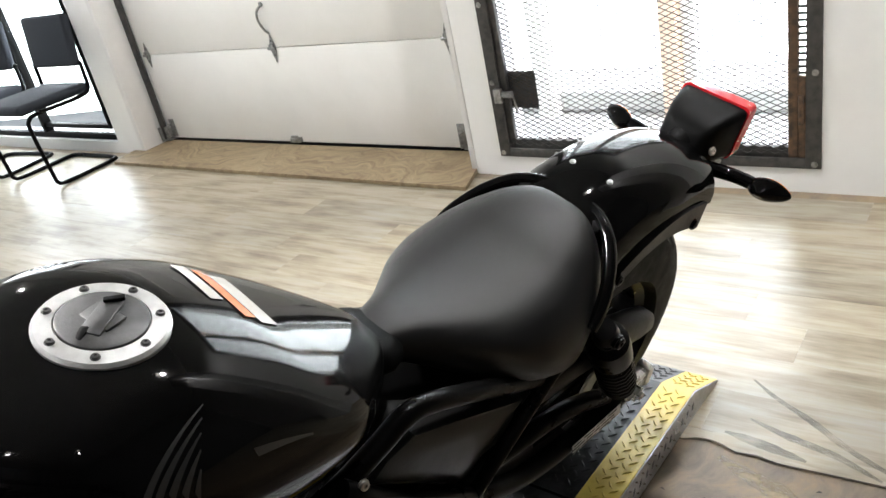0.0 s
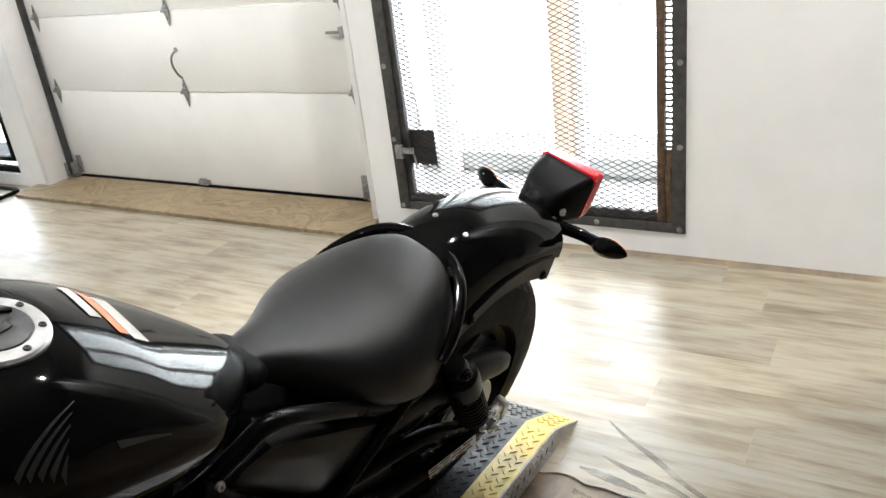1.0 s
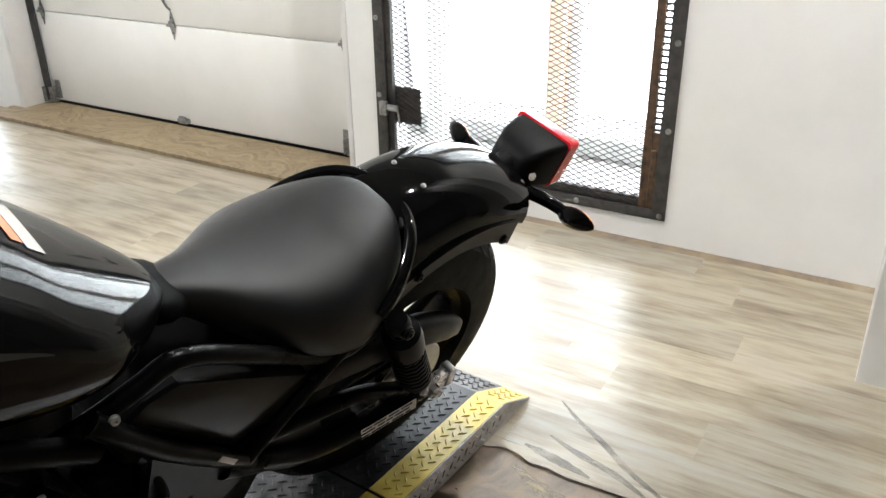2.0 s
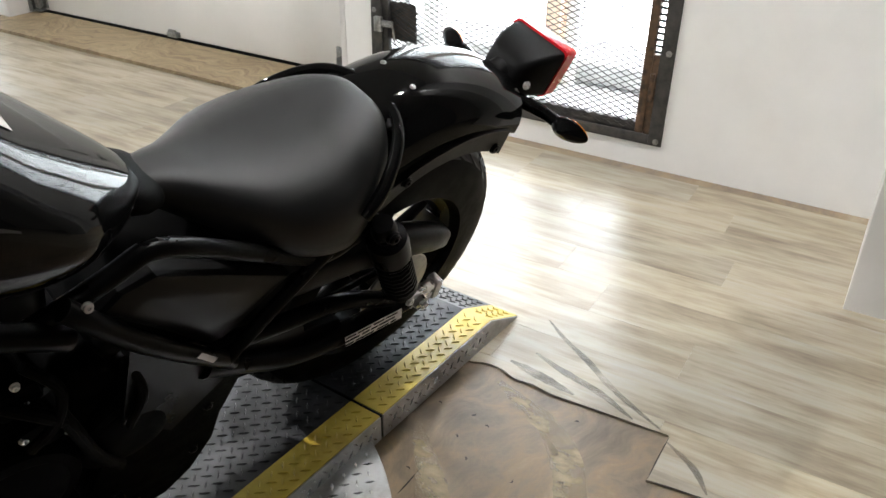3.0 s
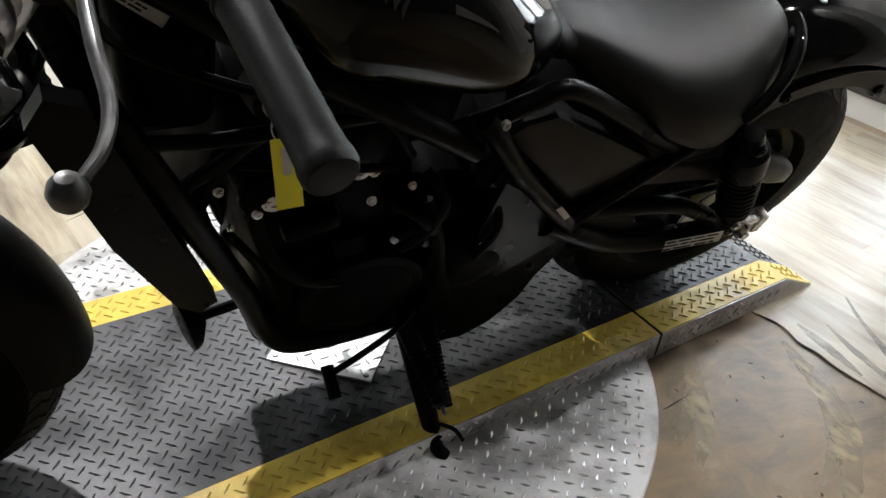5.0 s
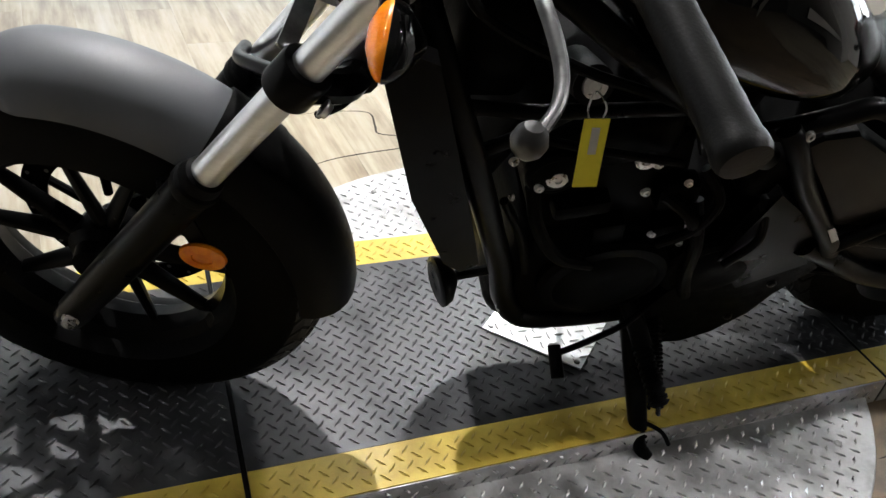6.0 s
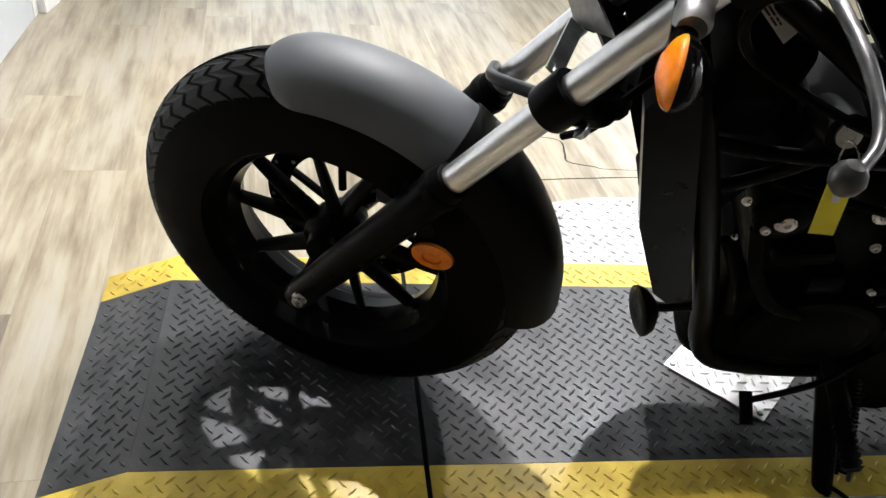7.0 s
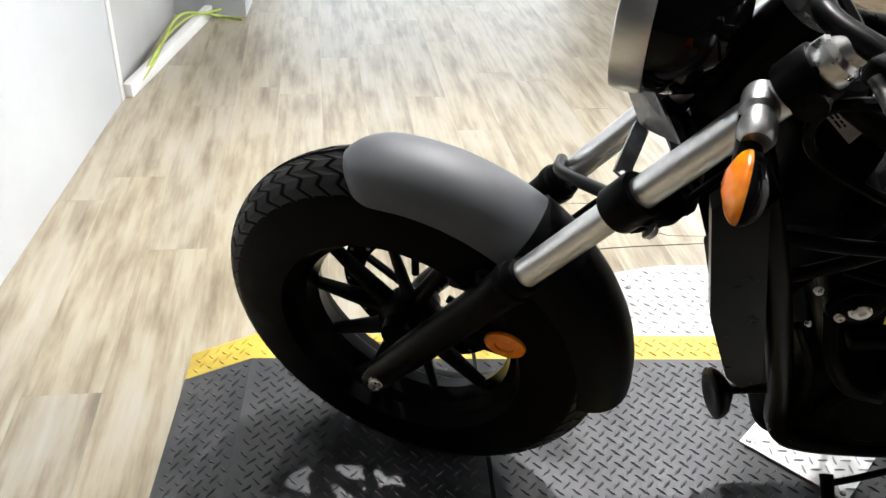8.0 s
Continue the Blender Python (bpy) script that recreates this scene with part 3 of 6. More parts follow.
    tube(bm, [(-1.225, y - 0.02, 0.36), (-1.18, y - 0.022, 0.36), (-1.17, y - 0.02, 0.35), (-1.165, y - 0.018, 0.295)], 0.0045, 8, curved=False)
    part("slide_latch", bm, GALV, gate, "brassy zinc slide latch")
    # glazing behind
    bm = bmesh.new()
    rbox(bm, ((GATE_X0 + GATE_X1) / 2, WALL_Y + 0.14, (GATE_Z0 + GATE_Z1) / 2), (GATE_X1 - GATE_X0 - 0.004, 0.006, GATE_Z1 - GATE_Z0 - 0.004), 0)
    pane = part("pane", bm, GLASS, gate, smooth=False)
    pane.visible_shadow = False


steel_gate()


# ---- side window ----
def side_window():
    win = thing("window_1", pose(0, 0, 0), "shop window in a black aluminium frame", "window", kind="structure")
    y0, y1 = WALL_Y + 0.03, WALL_Y + 0.09
    x0, x1, z0, z1 = SIDE_X0, SIDE_X1, SIDE_Z0, SIDE_Z1
    w = 0.035
    for lo, hi in (((x0, y0, z0), (x0 + w, y1, z1)), ((x1 - w, y0, z0), (x1, y1, z1)), ((x0 + w, y0, z0), (x1 - w, y1, z0 + w)), ((x0 + w, y0, z1 - w), (x1 - w, y1, z1)), ((-5.0, y0, z0 + w), (-4.965, y1, z1 - w)), ((x1 - 0.115, y0 + 0.01, z0 + 0.07), (x1 - 0.09, y1, z1 - w)), ((-4.965, y0 + 0.01, z0 + 0.07), (x1 - 0.115, y1, z0 + 0.095))):
        bm = bmesh.new()
        rbox(bm, [(a + b) / 2 for a, b in zip(lo, hi)], [b - a for a, b in zip(lo, hi)], 0.002)
        part("window_frame", bm, MATTE, win)
    for a, b in ((x0 + w, -5.0), (-4.965, x1 - w)):
        bm = bmesh.new()
        rbox(bm, ((a + b) / 2, y1 - 0.02, (z0 + z1) / 2), (b - a - 0.002, 0.006, z1 - z0 - 2 * w - 0.002), 0)
        pane = part("pane", bm, GLASS, win, smooth=False)
        pane.visible_shadow = False


side_window()

# ---- outside ----
structure(box_mesh("ground", (-14, -6, -0.26), (10, 16, -0.062), ASPHALT), "pale outdoor concrete", "ground")
structure(box_mesh("backdrop", (-22, 16, -1), (18, 16.1, 12), SKYGLOW), "overexposed bright daylight outdoors", "backdrop")
def outside_post(x, y, w, material, label):
    bm = bmesh.new()
    rbox(bm, (x, y, 1.4), (w, 0.09, 3.0), 0.008)
    tagged(part("porch_post", bm, material), label, "post")


outside_post(-0.845, 2.33, 0.08, ORANGE, "orange-brown porch post standing outside the gate")
outside_post(-0.768, 2.38, 0.06, WALL, "pale grey porch post beside the orange post")
outside_post(-1.52, 2.33, 0.10, WALL, "pale grey porch post at the edge of the opening")
bm = bmesh.new()
rbox(bm, (-0.9, 2.42, -0.0), (3.0, 0.10, 0.10), 0.01)
tagged(part("kerb", bm, ASPHALT), "grey concrete kerb outside the gate", "kerb")


# ---- white panels at the front of the bike ----
def white_panels():
    turned = Matrix.Translation((-2.247, -2.404, 0)) @ Matrix.Rotation(radians(-3.8), 4, "Z")
    for name, lo, hi, mat, label, cat in (
        ("partition", (0.0, -0.58, 0.0), (1.9, 0.0, 1.25), PANEL, "pale blue-grey painted partition panel", "partition"),
        ("partition_trim", (-0.040, -0.10, 0.0), (-0.002, 0.004, 1.25), TRIMWHITE, "white partition end trim", "trim"),
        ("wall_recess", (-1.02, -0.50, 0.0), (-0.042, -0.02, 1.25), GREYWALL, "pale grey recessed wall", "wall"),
        ("partition", (-2.6, -0.45, 0.0), (-1.022, 0.30, 1.25), PANEL, "pale blue-grey painted partition panel", "partition"),
    ):
        ob = structure(box_mesh(name, lo, hi, mat, 0.003), label, cat)
        ob.matrix_world = turned
    ob = structure(box_mesh("baseboard", (-0.98, -0.035, 0.0), (0.0, 0.0, 0.05), TRIMWHITE, 0.003), "white baseboard", "baseboard")
    ob.matrix_world = Matrix.Translation((-2.29, -2.372, 0)) @ Matrix.Rotation(radians(-11), 4, "Z")
    bm = bmesh.new()
    tube(bm, [V(-2.31, -2.38, 0.012), V(-2.5, -2.33, 0.05), V(-2.78, -2.27, 0.14), V(-3.1, -2.20, 0.06), V(-3.26, -2.15, 0.03)], 0.006, 10)
    tube(bm, [V(-2.37, -2.37, 0.01), V(-2.66, -2.30, 0.10), V(-2.98, -2.23, 0.09), V(-3.22, -2.16, 0.012), V(-3.18, -2.05, 0.008)], 0.006, 10)
    tagged(part("cable", bm, CABLE), "yellow-green power cable hanging along the baseboard", "cable")


white_panels()


# ---- motorcycle turntable with its ramps ----
DECK_Z = 0.064
DECK_N0, DECK_N1, BAND = -0.312, 0.312, 0.081


def tread_mesh(name, spots, material, parent, length=0.0228, width=0.0056, height=0.0029):
    """Raised lozenges: spots are (origin, along, across, up) frames."""
    verts, faces = [], []
    for o, a, c, u in spots:
        k = len(verts)
        verts += [o - a * length / 2, o - c * width / 2, o + a * length / 2, o + c * width / 2, o - a * length * 0.28 + u * height, o + a * length * 0.28 + u * height]
        faces += [(k, k + 1, k + 5, k + 4), (k + 1, k + 2, k + 5), (k + 2, k + 3, k + 4, k + 5), (k + 3, k, k + 4)]
    me = bpy.data.meshes.new(name)
    me.from_pydata(verts, [], faces)
    ob = mesh_part(name, me, material, parent, smooth=False)
    return tagged(ob, "raised diamond plate treads", kind="stuff")


def tread_grid(origin, ex, ey, sx, sy, pitch=0.0215, keep=None, margin=0.009):
    """Treads woven over a flat patch: each one's tip points at the middle of a crossing one."""
    ex, ey = Vector(ex).normalized(), Vector(ey).normalized()
    up = ex.cross(ey)
    along = [(ex + ey).normalized(), (ex - ey).normalized()]
    step = pitch / math.sqrt(2)
    out = []
    for i in range(int(-sy / pitch) - 1, int((sx + sy) / pitch) + 2):
        for j in range(int(-sy / pitch) - 1, int((sx + sy) / pitch) + 2):
            x, y = (i + j) * step + 0.006, (i - j) * step + 0.002
            if not (margin <= x <= sx - margin and margin <= y <= sy - margin) or (keep and not keep(x, y)):
                continue
            a = along[(i + j) % 2]
            out.append((Vector(origin) + ex * x + ey * y, a, up.cross(a), up))
    return out


def deck_piece(parent, name, s0, s1, slope_to=None):
    """One length of the deck: a folded plate, flat from s0 to s1 and sloping to the floor at slope_to."""
    edge = 0.004 if slope_to is not None else DECK_Z
    prof = [(s0, DECK_Z), (s1, DECK_Z)] + ([(slope_to, edge)] if slope_to is not None else [])
    bottom = [(prof[-1][0], 0.001), (s0, 0.001)]
    bm = bmesh.new()
    slab(bm, [(s, DECK_N0 + BAND, z) for s, z in prof + bottom], (0, DECK_N1 - DECK_N0 - 2 * BAND, 0))
    body = part(name, bm, DECKBLACK, parent, smooth=False)
    for n0 in (DECK_N0, DECK_N1 - BAND):
        bm = bmesh.new()
        slab(bm, [(s, n0, z) for s, z in prof + bottom], (0, BAND - 0.0005, 0))
        band = part("edge_band", bm, YELLOW, body, "yellow painted edge band")
    # bare aluminium side cheeks
    for n0 in (DECK_N0 - 0.003, DECK_N1 + 0.0005):
        bm = bmesh.new()
        lift = [(s, z - 0.002) for s, z in prof]
        slab(bm, [(s, n0, z) for s, z in lift + [(prof[-1][0], 0.0005), (s0, 0.0005)]], (0, 0.0025, 0))
        # the cheek takes the darker plate so the painted tread glints stand out
        part("side_cheek", bm, ALUDARK, body, "bare aluminium side cheek")
    sgn = 1 if s1 > s0 else -1
    lo, hi = min(s0, s1), max(s0, s1)
    wide = DECK_N1 - DECK_N0 - 2 * BAND
    spots = tread_grid((lo, DECK_N0 + BAND, DECK_Z), (1, 0, 0), (0, 1, 0), hi - lo, wide)
    yell = []
    for n0 in (DECK_N0, DECK_N1 - BAND):
        yell += tread_grid((lo, n0, DECK_Z), (1, 0, 0), (0, 1, 0), hi - lo, BAND)
    side = tread_grid((lo, DECK_N0 - 0.003, 0.0), (1, 0, 0), (0, 0, 1), hi - lo, DECK_Z)
    if slope_to is not None:
        d = V(slope_to - s1, 0, edge - DECK_Z)
        run = d.length
        ex = d if sgn > 0 else -d
        start = V(s1, 0, DECK_Z) if sgn > 0 else V(slope_to, 0, edge)
        spots += tread_grid(start + V(0, DECK_N0 + BAND, 0), ex, (0, 1, 0), run, wide)
        for n0 in (DECK_N0, DECK_N1 - BAND):
            yell += tread_grid(start + V(0, n0, 0), ex, (0, 1, 0), run, BAND)
    tread_mesh("deck_tread", spots, DECKBLACK, body)
    tread_mesh("band_tread", yell, YELLOW, body)
    tread_mesh("cheek_tread", side, TREADALU, body)
    return body


def turntable():
    top = thing("motorcycle_turntable", pose(-0.4546, -0.8094, 0, 0, 0, AXIS), "low black diamond plate turntable with yellow edges on an aluminium disc", "turntable")
    cs, cn, r, z = 0.013, 0.006, 0.654, 0.022
    bm = bmesh.new()
    lathe(bm, [(0, 0.001), (r - 0.003, 0.001), (r, 0.004), (r, z - 0.003), (r - 0.003, z), (0, z)], (cs, cn, 0), (0, 0, 1), 120)
    disc = part("disc", bm, ALUDARK, top, "scuffed aluminium diamond plate disc")
    spots = [s for s in tread_grid((cs - r, cn - r, z), (1, 0, 0), (0, 1, 0), 2 * r, 2 * r, 0.0245, lambda x, y: (x - r) ** 2 + (y - r) ** 2 < (r - 0.02) ** 2) if s[0].y < DECK_N0 - 0.015 or s[0].y > DECK_N1 + 0.015]
    tread_mesh("disc_tread", spots, TREADALU, disc, 0.0225, 0.0065, 0.003)
    for k in range(14):
        a = 2 * math.pi * (k + 0.3) / 14
        p = V(cs + 0.585 * math.cos(a), cn + 0.585 * math.sin(a), z)
        if p.y < DECK_N0 - 0.02 or p.y > DECK_N1 + 0.02:
            bm = bmesh.new()
            lathe(bm, [(0, 0), (0.008, 0), (0.006, 0.003), (0, 0.004)], p, (0, 0, 1), 12)
            part("rivet", bm, GALV, disc)
    deck_piece(top, "deck", -0.614, 0.614)
    deck_piece(top, "rear_ramp", 0.623, 1.045, 1.178)
    deck_piece(top, "front_ramp", -0.623, -1.08, -1.222)
    # dark strips filling the two gaps
    for s in (0.6185, -0.6185):
        bm = bmesh.new()
        rbox(bm, (s, (DECK_N0 + DECK_N1) / 2, 0.033), (0.008, DECK_N1 - DECK_N0 + 0.004, 0.060), 0.001)
        part("gap_strip", bm, MATTE, top, "black strip filling the gap between deck and ramp")
    # bright patch plate
    A, C, W = V(-0.1325, -0.008, DECK_Z + 0.002), V(0.009, -0.153, DECK_Z + 0.002), V(0.155, 0.145, 0)
    bm = bmesh.new()
    slab(bm, [A, C, C + W, A + W], (0, 0, 0.003))
    plate = part("patch_plate", bm, ALU, top, "bright aluminium patch plate", smooth=False)
    tread_mesh("patch_tread", tread_grid(A + V(0, 0, 0.003), C - A, W, 0.206, 0.2, 0.0225), ALU, plate)
    for p in (A, C, C + W, A + W):
        bm = bmesh.new()
        q = p + ((A + C) / 2 + W / 2 - p) * 0.12
        lathe(bm, [(0, 0.003), (0.006, 0.003), (0.005, 0.006), (0, 0.0065)], q, (0, 0, 1), 10)
        part("screw", bm, GALV, plate)


turntable()


# ---- the motorcycle: x ahead from the rear axle, y to its left, z up from the ground ----
BIKE = thing("motorcycle", pose(-0.3031, -0.1022, DECK_Z + 0.0068, -20.56, 0, -101.92), "black cruiser motorcycle leaning on its side stand, bars turned", "motorcycle")
RAKE = radians(28)
STEER = Matrix.Translation((1.597, 0.018, -0.002)) @ Matrix.Rotation(radians(-18.77), 4, V(-math.sin(RAKE), 0, math.cos(RAKE))) @ Matrix.Translation((-1.60, 0, 0))
LEG = V(-0.5225, 0, 0.8526)
LEG_FOOT = V(1.50, 0, 0.29)
FRONT, REAR = V(1.49, 0, 0.32), V(0, 0, 0.323)


def bolt_part(parent, place, axis, r=0.008, h=0.006, material=BRIGHT, m=None, name="bolt"):
    bm = bolt_shape(bmesh.new(), place, axis, r, h)
    if m:
        moved(bm, m)
    return part(name, bm, material, parent)


def tyre_mesh(c, R, half, rim_r, m, blocks, parent):
    """A tyre turned from its section, with raised tread bars on the crown."""
    bm = bmesh.new()
    prof = []
    depth = R - rim_r
    for k in range(25):
        a = math.pi * k / 24
        prof.append((rim_r + depth * math.sin(a) ** 0.72, -half * math.cos(a) * (1.0 if 0.2 < k / 24 < 0.8 else 0.93 + 0.07 * math.sin(a))))
    prof += [(rim_r - 0.012, half * 0.62), (rim_r - 0.012, -half * 0.62)]
    lathe(bm, prof, c, (0, 1, 0), 96, closed=True)
    if m:
        moved(bm, m)
    tyre = part("tyre", bm, RUBBER, parent, "black road tyre")
    verts, faces = [], []

    def crown(u, a, lift):
        """A place on the tread: u from -1 to 1 across, a round the wheel."""
        f = u * 0.80
        r = rim_r + depth * max(1e-3, math.cos(f * math.pi / 2 * 0.93)) ** 0.72 + lift
        y = half * math.sin(f * math.pi / 2 * 0.93)
        return c + V(math.cos(a) * r, y, math.sin(a) * r)

    for k in range(blocks):
        for side in (-1, 1):
            base = 2 * math.pi * (k + (0.5 if side > 0 else 0)) / blocks
            for line, gap, wid in ((((0.05, 0.0), (0.20, 0.85), (0.34, 0.55), (0.50, 1.35), (0.64, 1.15), (0.80, 1.75)), 0.0, 0.72),):
                step = 2 * math.pi / blocks
                for (u0, a0), (u1, a1) in zip(line, line[1:]):
                    i = len(verts)
                    for u, a in ((u0, a0), (u1, a1)):
                        for off in (0.0, wid):
                            verts.append(crown(side * u, base + (a + off) * step, 0.0026))
                            verts.append(crown(side * u, base + (a + off) * step, -0.004))
                    faces += [(i, i + 4, i + 6, i + 2), (i, i + 1, i + 5, i + 4), (i + 2, i + 6, i + 7, i + 3)]
    me = bpy.data.meshes.new("tread")
    me.from_pydata([(m @ v) if m else v for v in verts], [], faces)
    tagged(mesh_part("tread", me, TREADRUBBER, parent, smooth=False), "raised tread blocks", kind="stuff")
    return tyre


def wheel(name, c, R, half, rim_r, rim_half, m, spokes, label, blocks):
    bm = bmesh.new()
    prof = [(rim_r + 0.012, -rim_half), (rim_r + 0.012, -rim_half + 0.006), (rim_r - 0.012, -rim_half + 0.012), (rim_r - 0.02, 0), (rim_r - 0.012, rim_half - 0.012), (rim_r + 0.012, rim_half - 0.006), (rim_r + 0.012, rim_half), (rim_r - 0.004, rim_half), (rim_r - 0.026, rim_half - 0.018), (rim_r - 0.034, 0), (rim_r - 0.026, -rim_half + 0.018), (rim_r - 0.004, -rim_half)]
    lathe(bm, prof, c, (0, 1, 0), 72, closed=True)
    lathe(bm, [(0.0, -0.05), (0.032, -0.05), (0.036, -0.03), (0.05, -0.02), (0.05, 0.02), (0.036, 0.03), (0.032, 0.05), (0.0, 0.05)], c, (0, 1, 0), 28)
    if m:
        moved(bm, m)
    rim = part(name, bm, SATIN, BIKE, label)
    for k in range(spokes):
        a = 2 * math.pi * (k // 2) / (spokes / 2) + (0.12 if k % 2 else -0.12) + 0.35
        b = 2 * math.pi * (k // 2) / (spokes / 2) + (0.30 if k % 2 else -0.30) + 0.35
        bm = bmesh.new()
        p = c + V(math.cos(a) * 0.04, 0, math.sin(a) * 0.04)
        q = c + V(math.cos(b) * (rim_r - 0.024), 0, math.sin(b) * (rim_r - 0.024))
        tube(bm, [p, q], (0.0115, 0.0068), 10, curved=False, flat=1.5)
        if m:
            moved(bm, m)
        part("spoke", bm, SATIN, rim)
    tyre_mesh(c, R, half, rim_r, m, blocks, rim)
    return rim


front_wheel = wheel("front_wheel", FRONT, 0.322, 0.067, 0.203, 0.045, STEER, 10, "black cast front wheel with paired spokes", 54)
rear_wheel = wheel("rear_wheel", REAR, 0.323, 0.076, 0.205, 0.055, None, 10, "black cast rear wheel", 34)

# front brake disc on the far side, drilled
bm = bmesh.new()
lathe(bm, [(0.112, -0.002), (0.150, -0.002), (0.150, 0.002), (0.112, 0.002)], FRONT + V(0, -0.060, 0), (0, 1, 0), 56, closed=True)
moved(bm, STEER)
disc_f = part("brake_disc", bm, ENGINE, front_wheel, "dark drilled brake disc")
for k in range(6):
    bm = bmesh.new()
    a = 2 * math.pi * k / 6
    tube(bm, [FRONT + V(math.cos(a) * 0.04, -0.062, math.sin(a) * 0.04), FRONT + V(math.cos(a + 0.3) * 0.127, -0.068, math.sin(a + 0.3) * 0.127)], 0.007, 8, curved=False)
    moved(bm, STEER)
    part("disc_arm", bm, ENGINE, front_wheel)
# light discs paint the brightness that shows through the drilled holes
bm = bmesh.new()
for k in range(36):
    a = 2 * math.pi * k / 36
    r = 0.120 + 0.011 * (k % 3)
    lathe(bm, [(0, 0), (0.0034, 0), (0.0034, 0.0007), (0, 0.0007)], FRONT + V(math.cos(a) * r, -0.0577, math.sin(a) * r), (0, 1, 0), 8)
moved(bm, STEER)
tagged(part("hole_light", bm, DISC, front_wheel), "light discs for the brightness seen through the drill holes", kind="stuff")
bm = bmesh.new()
rbox(bm, FRONT + V(-0.10, -0.085, 0.09), (0.06, 0.045, 0.10), 0.012, Euler((0, radians(-40), 0)).to_matrix(), 3)
rbox(bm, FRONT + V(-0.06, -0.06, 0.07), (0.04, 0.03, 0.05), 0.008)
moved(bm, STEER)
part("brake_caliper", bm, DISC, BIKE, "grey brake caliper")

# ---- fork ----
for side, tag in ((1, "left"), (-1, "right")):
    off = V(0, side * 0.105, 0)
    foot = LEG_FOOT + off
    bm = bmesh.new()
    u = LEG
    lathe(bm, [(0.0, -0.03), (0.016, -0.028), (0.022, -0.02), (0.024, 0.0), (0.024, 0.05), (0.026, 0.09), (0.0265, 0.305), (0.027, 0.335), (0.025, 0.341), (0.0, 0.341)], foot, u, 26)
    moved(bm, STEER)
    leg = part("fork_leg", bm, SATIN, BIKE, "satin black fork slider")
    bm = bmesh.new()
    lathe(bm, [(0.0185, 0.338), (0.028, 0.338), (0.0295, 0.343), (0.0295, 0.353), (0.0265, 0.357), (0.0265, 0.363), (0.024, 0.371), (0.0185, 0.373)], foot, u, 26, closed=True)
    moved(bm, STEER)
    part("dust_seal", bm, RUBBER, leg, "black dust seal ring")
    bm = bmesh.new()
    lathe(bm, [(0.0, 0.325), (0.0185, 0.325), (0.0185, 0.80), (0.0, 0.80)], foot, u, 32)
    moved(bm, STEER)
    part("fork_tube", bm, CHROME, leg, "polished steel fork tube")
    bm = bmesh.new()
    lathe(bm, [(0, 0.0), (0.012, 0.0), (0.012, 0.004), (0.009, 0.005), (0.009, 0.012), (0.005, 0.012), (0.005, 0.007), (0, 0.007)], foot + V(-0.004, side * 0.02, 0.008), (0, side, 0), 14)
    moved(bm, STEER)
    part("axle_bolt", bm, BRIGHT, leg, "zinc axle bolt")
    # fender mount lug
    bm = bmesh.new()
    p = foot + u * 0.275
    tube(bm, [p - V(0, side * 0.012, 0), p - V(-0.01, side * 0.03, -0.03)], 0.011, 8, curved=False)
    moved(bm, STEER)
    part("fender_lug", bm, SATIN, leg)

AT = lambda t, y=0.0, dx=0.0: LEG_FOOT + LEG * t + V(dx, y, 0)
CROSS = V(0.8526, 0, 0.5225)


def clamp_yoke(t, depth, label, back=0.06):
    bm = bmesh.new()
    for side in (1, -1):
        lathe(bm, [(0.0187, -depth), (0.027, -depth), (0.0285, -depth + 0.003), (0.0285, depth - 0.003), (0.027, depth), (0.0187, depth)], AT(t, side * 0.105), LEG, 26, closed=True)
        a, b = AT(t, side * 0.105) - CROSS * 0.012, AT(t, side * 0.03) - CROSS * back
        tube(bm, [a, (a + b) / 2 - CROSS * 0.012, b], depth * 0.9, 10)
    tube(bm, [AT(t, -0.04) - CROSS * back, AT(t, 0.04) - CROSS * back], depth * 1.1, 12, curved=False)
    moved(bm, STEER)
    return part("fork_yoke", bm, SATIN, BIKE, label)


low = clamp_yoke(0.553, 0.021, "black lower fork yoke")
top_yoke = clamp_yoke(0.775, 0.018, "black upper fork yoke")
for side in (1, -1):
    bolt_part(low, AT(0.553, side * 0.118) - CROSS * 0.034, -CROSS, 0.0085, 0.008, BRIGHT, STEER)
    bm = bmesh.new()
    lathe(bm, [(0, 0.79), (0.022, 0.79), (0.024, 0.795), (0.024, 0.81), (0.018, 0.815), (0.016, 0.825), (0, 0.827)], LEG_FOOT + V(0, side * 0.105, 0), LEG, 24)
    moved(bm, STEER)
    part("fork_cap", bm, BRIGHT, top_yoke, "bright fork cap nut")

# brace bar between the legs and the headlight stays
bm = bmesh.new()
tube(bm, [V(1.318, -0.10, 0.635), V(1.3055, -0.035, 0.665), V(1.238, 0.054, 0.724), V(1.215, 0.10, 0.752)], 0.0085, 12)
moved(bm, STEER)
part("fork_brace", bm, SATIN, BIKE, "satin black brace bar")
for side in (1, -1):
    bm = bmesh.new()
    a, b = AT(0.558, side * 0.088) + CROSS * 0.024, V(1.224, side * 0.014, 0.796)
    w = CROSS * 0.010
    n = (b - a).cross(w).normalized() * 0.004
    slab(bm, [a - w, a + w, b + w, b - w], n)
    q = [V(1.262, side * 0.0, 0.850), V(1.222, side * 0.034, 0.860), V(1.180, side * 0.085, 0.836), V(1.224, side * 0.012, 0.796)]
    slab(bm, q, (q[1] - q[0]).cross(q[3] - q[0]).normalized() * 0.003)
    soften(bm, 0.001, 1)
    moved(bm, STEER)
    part("headlight_stay", bm, DISC, BIKE, "grey pressed headlight stay")
bm = bmesh.new()
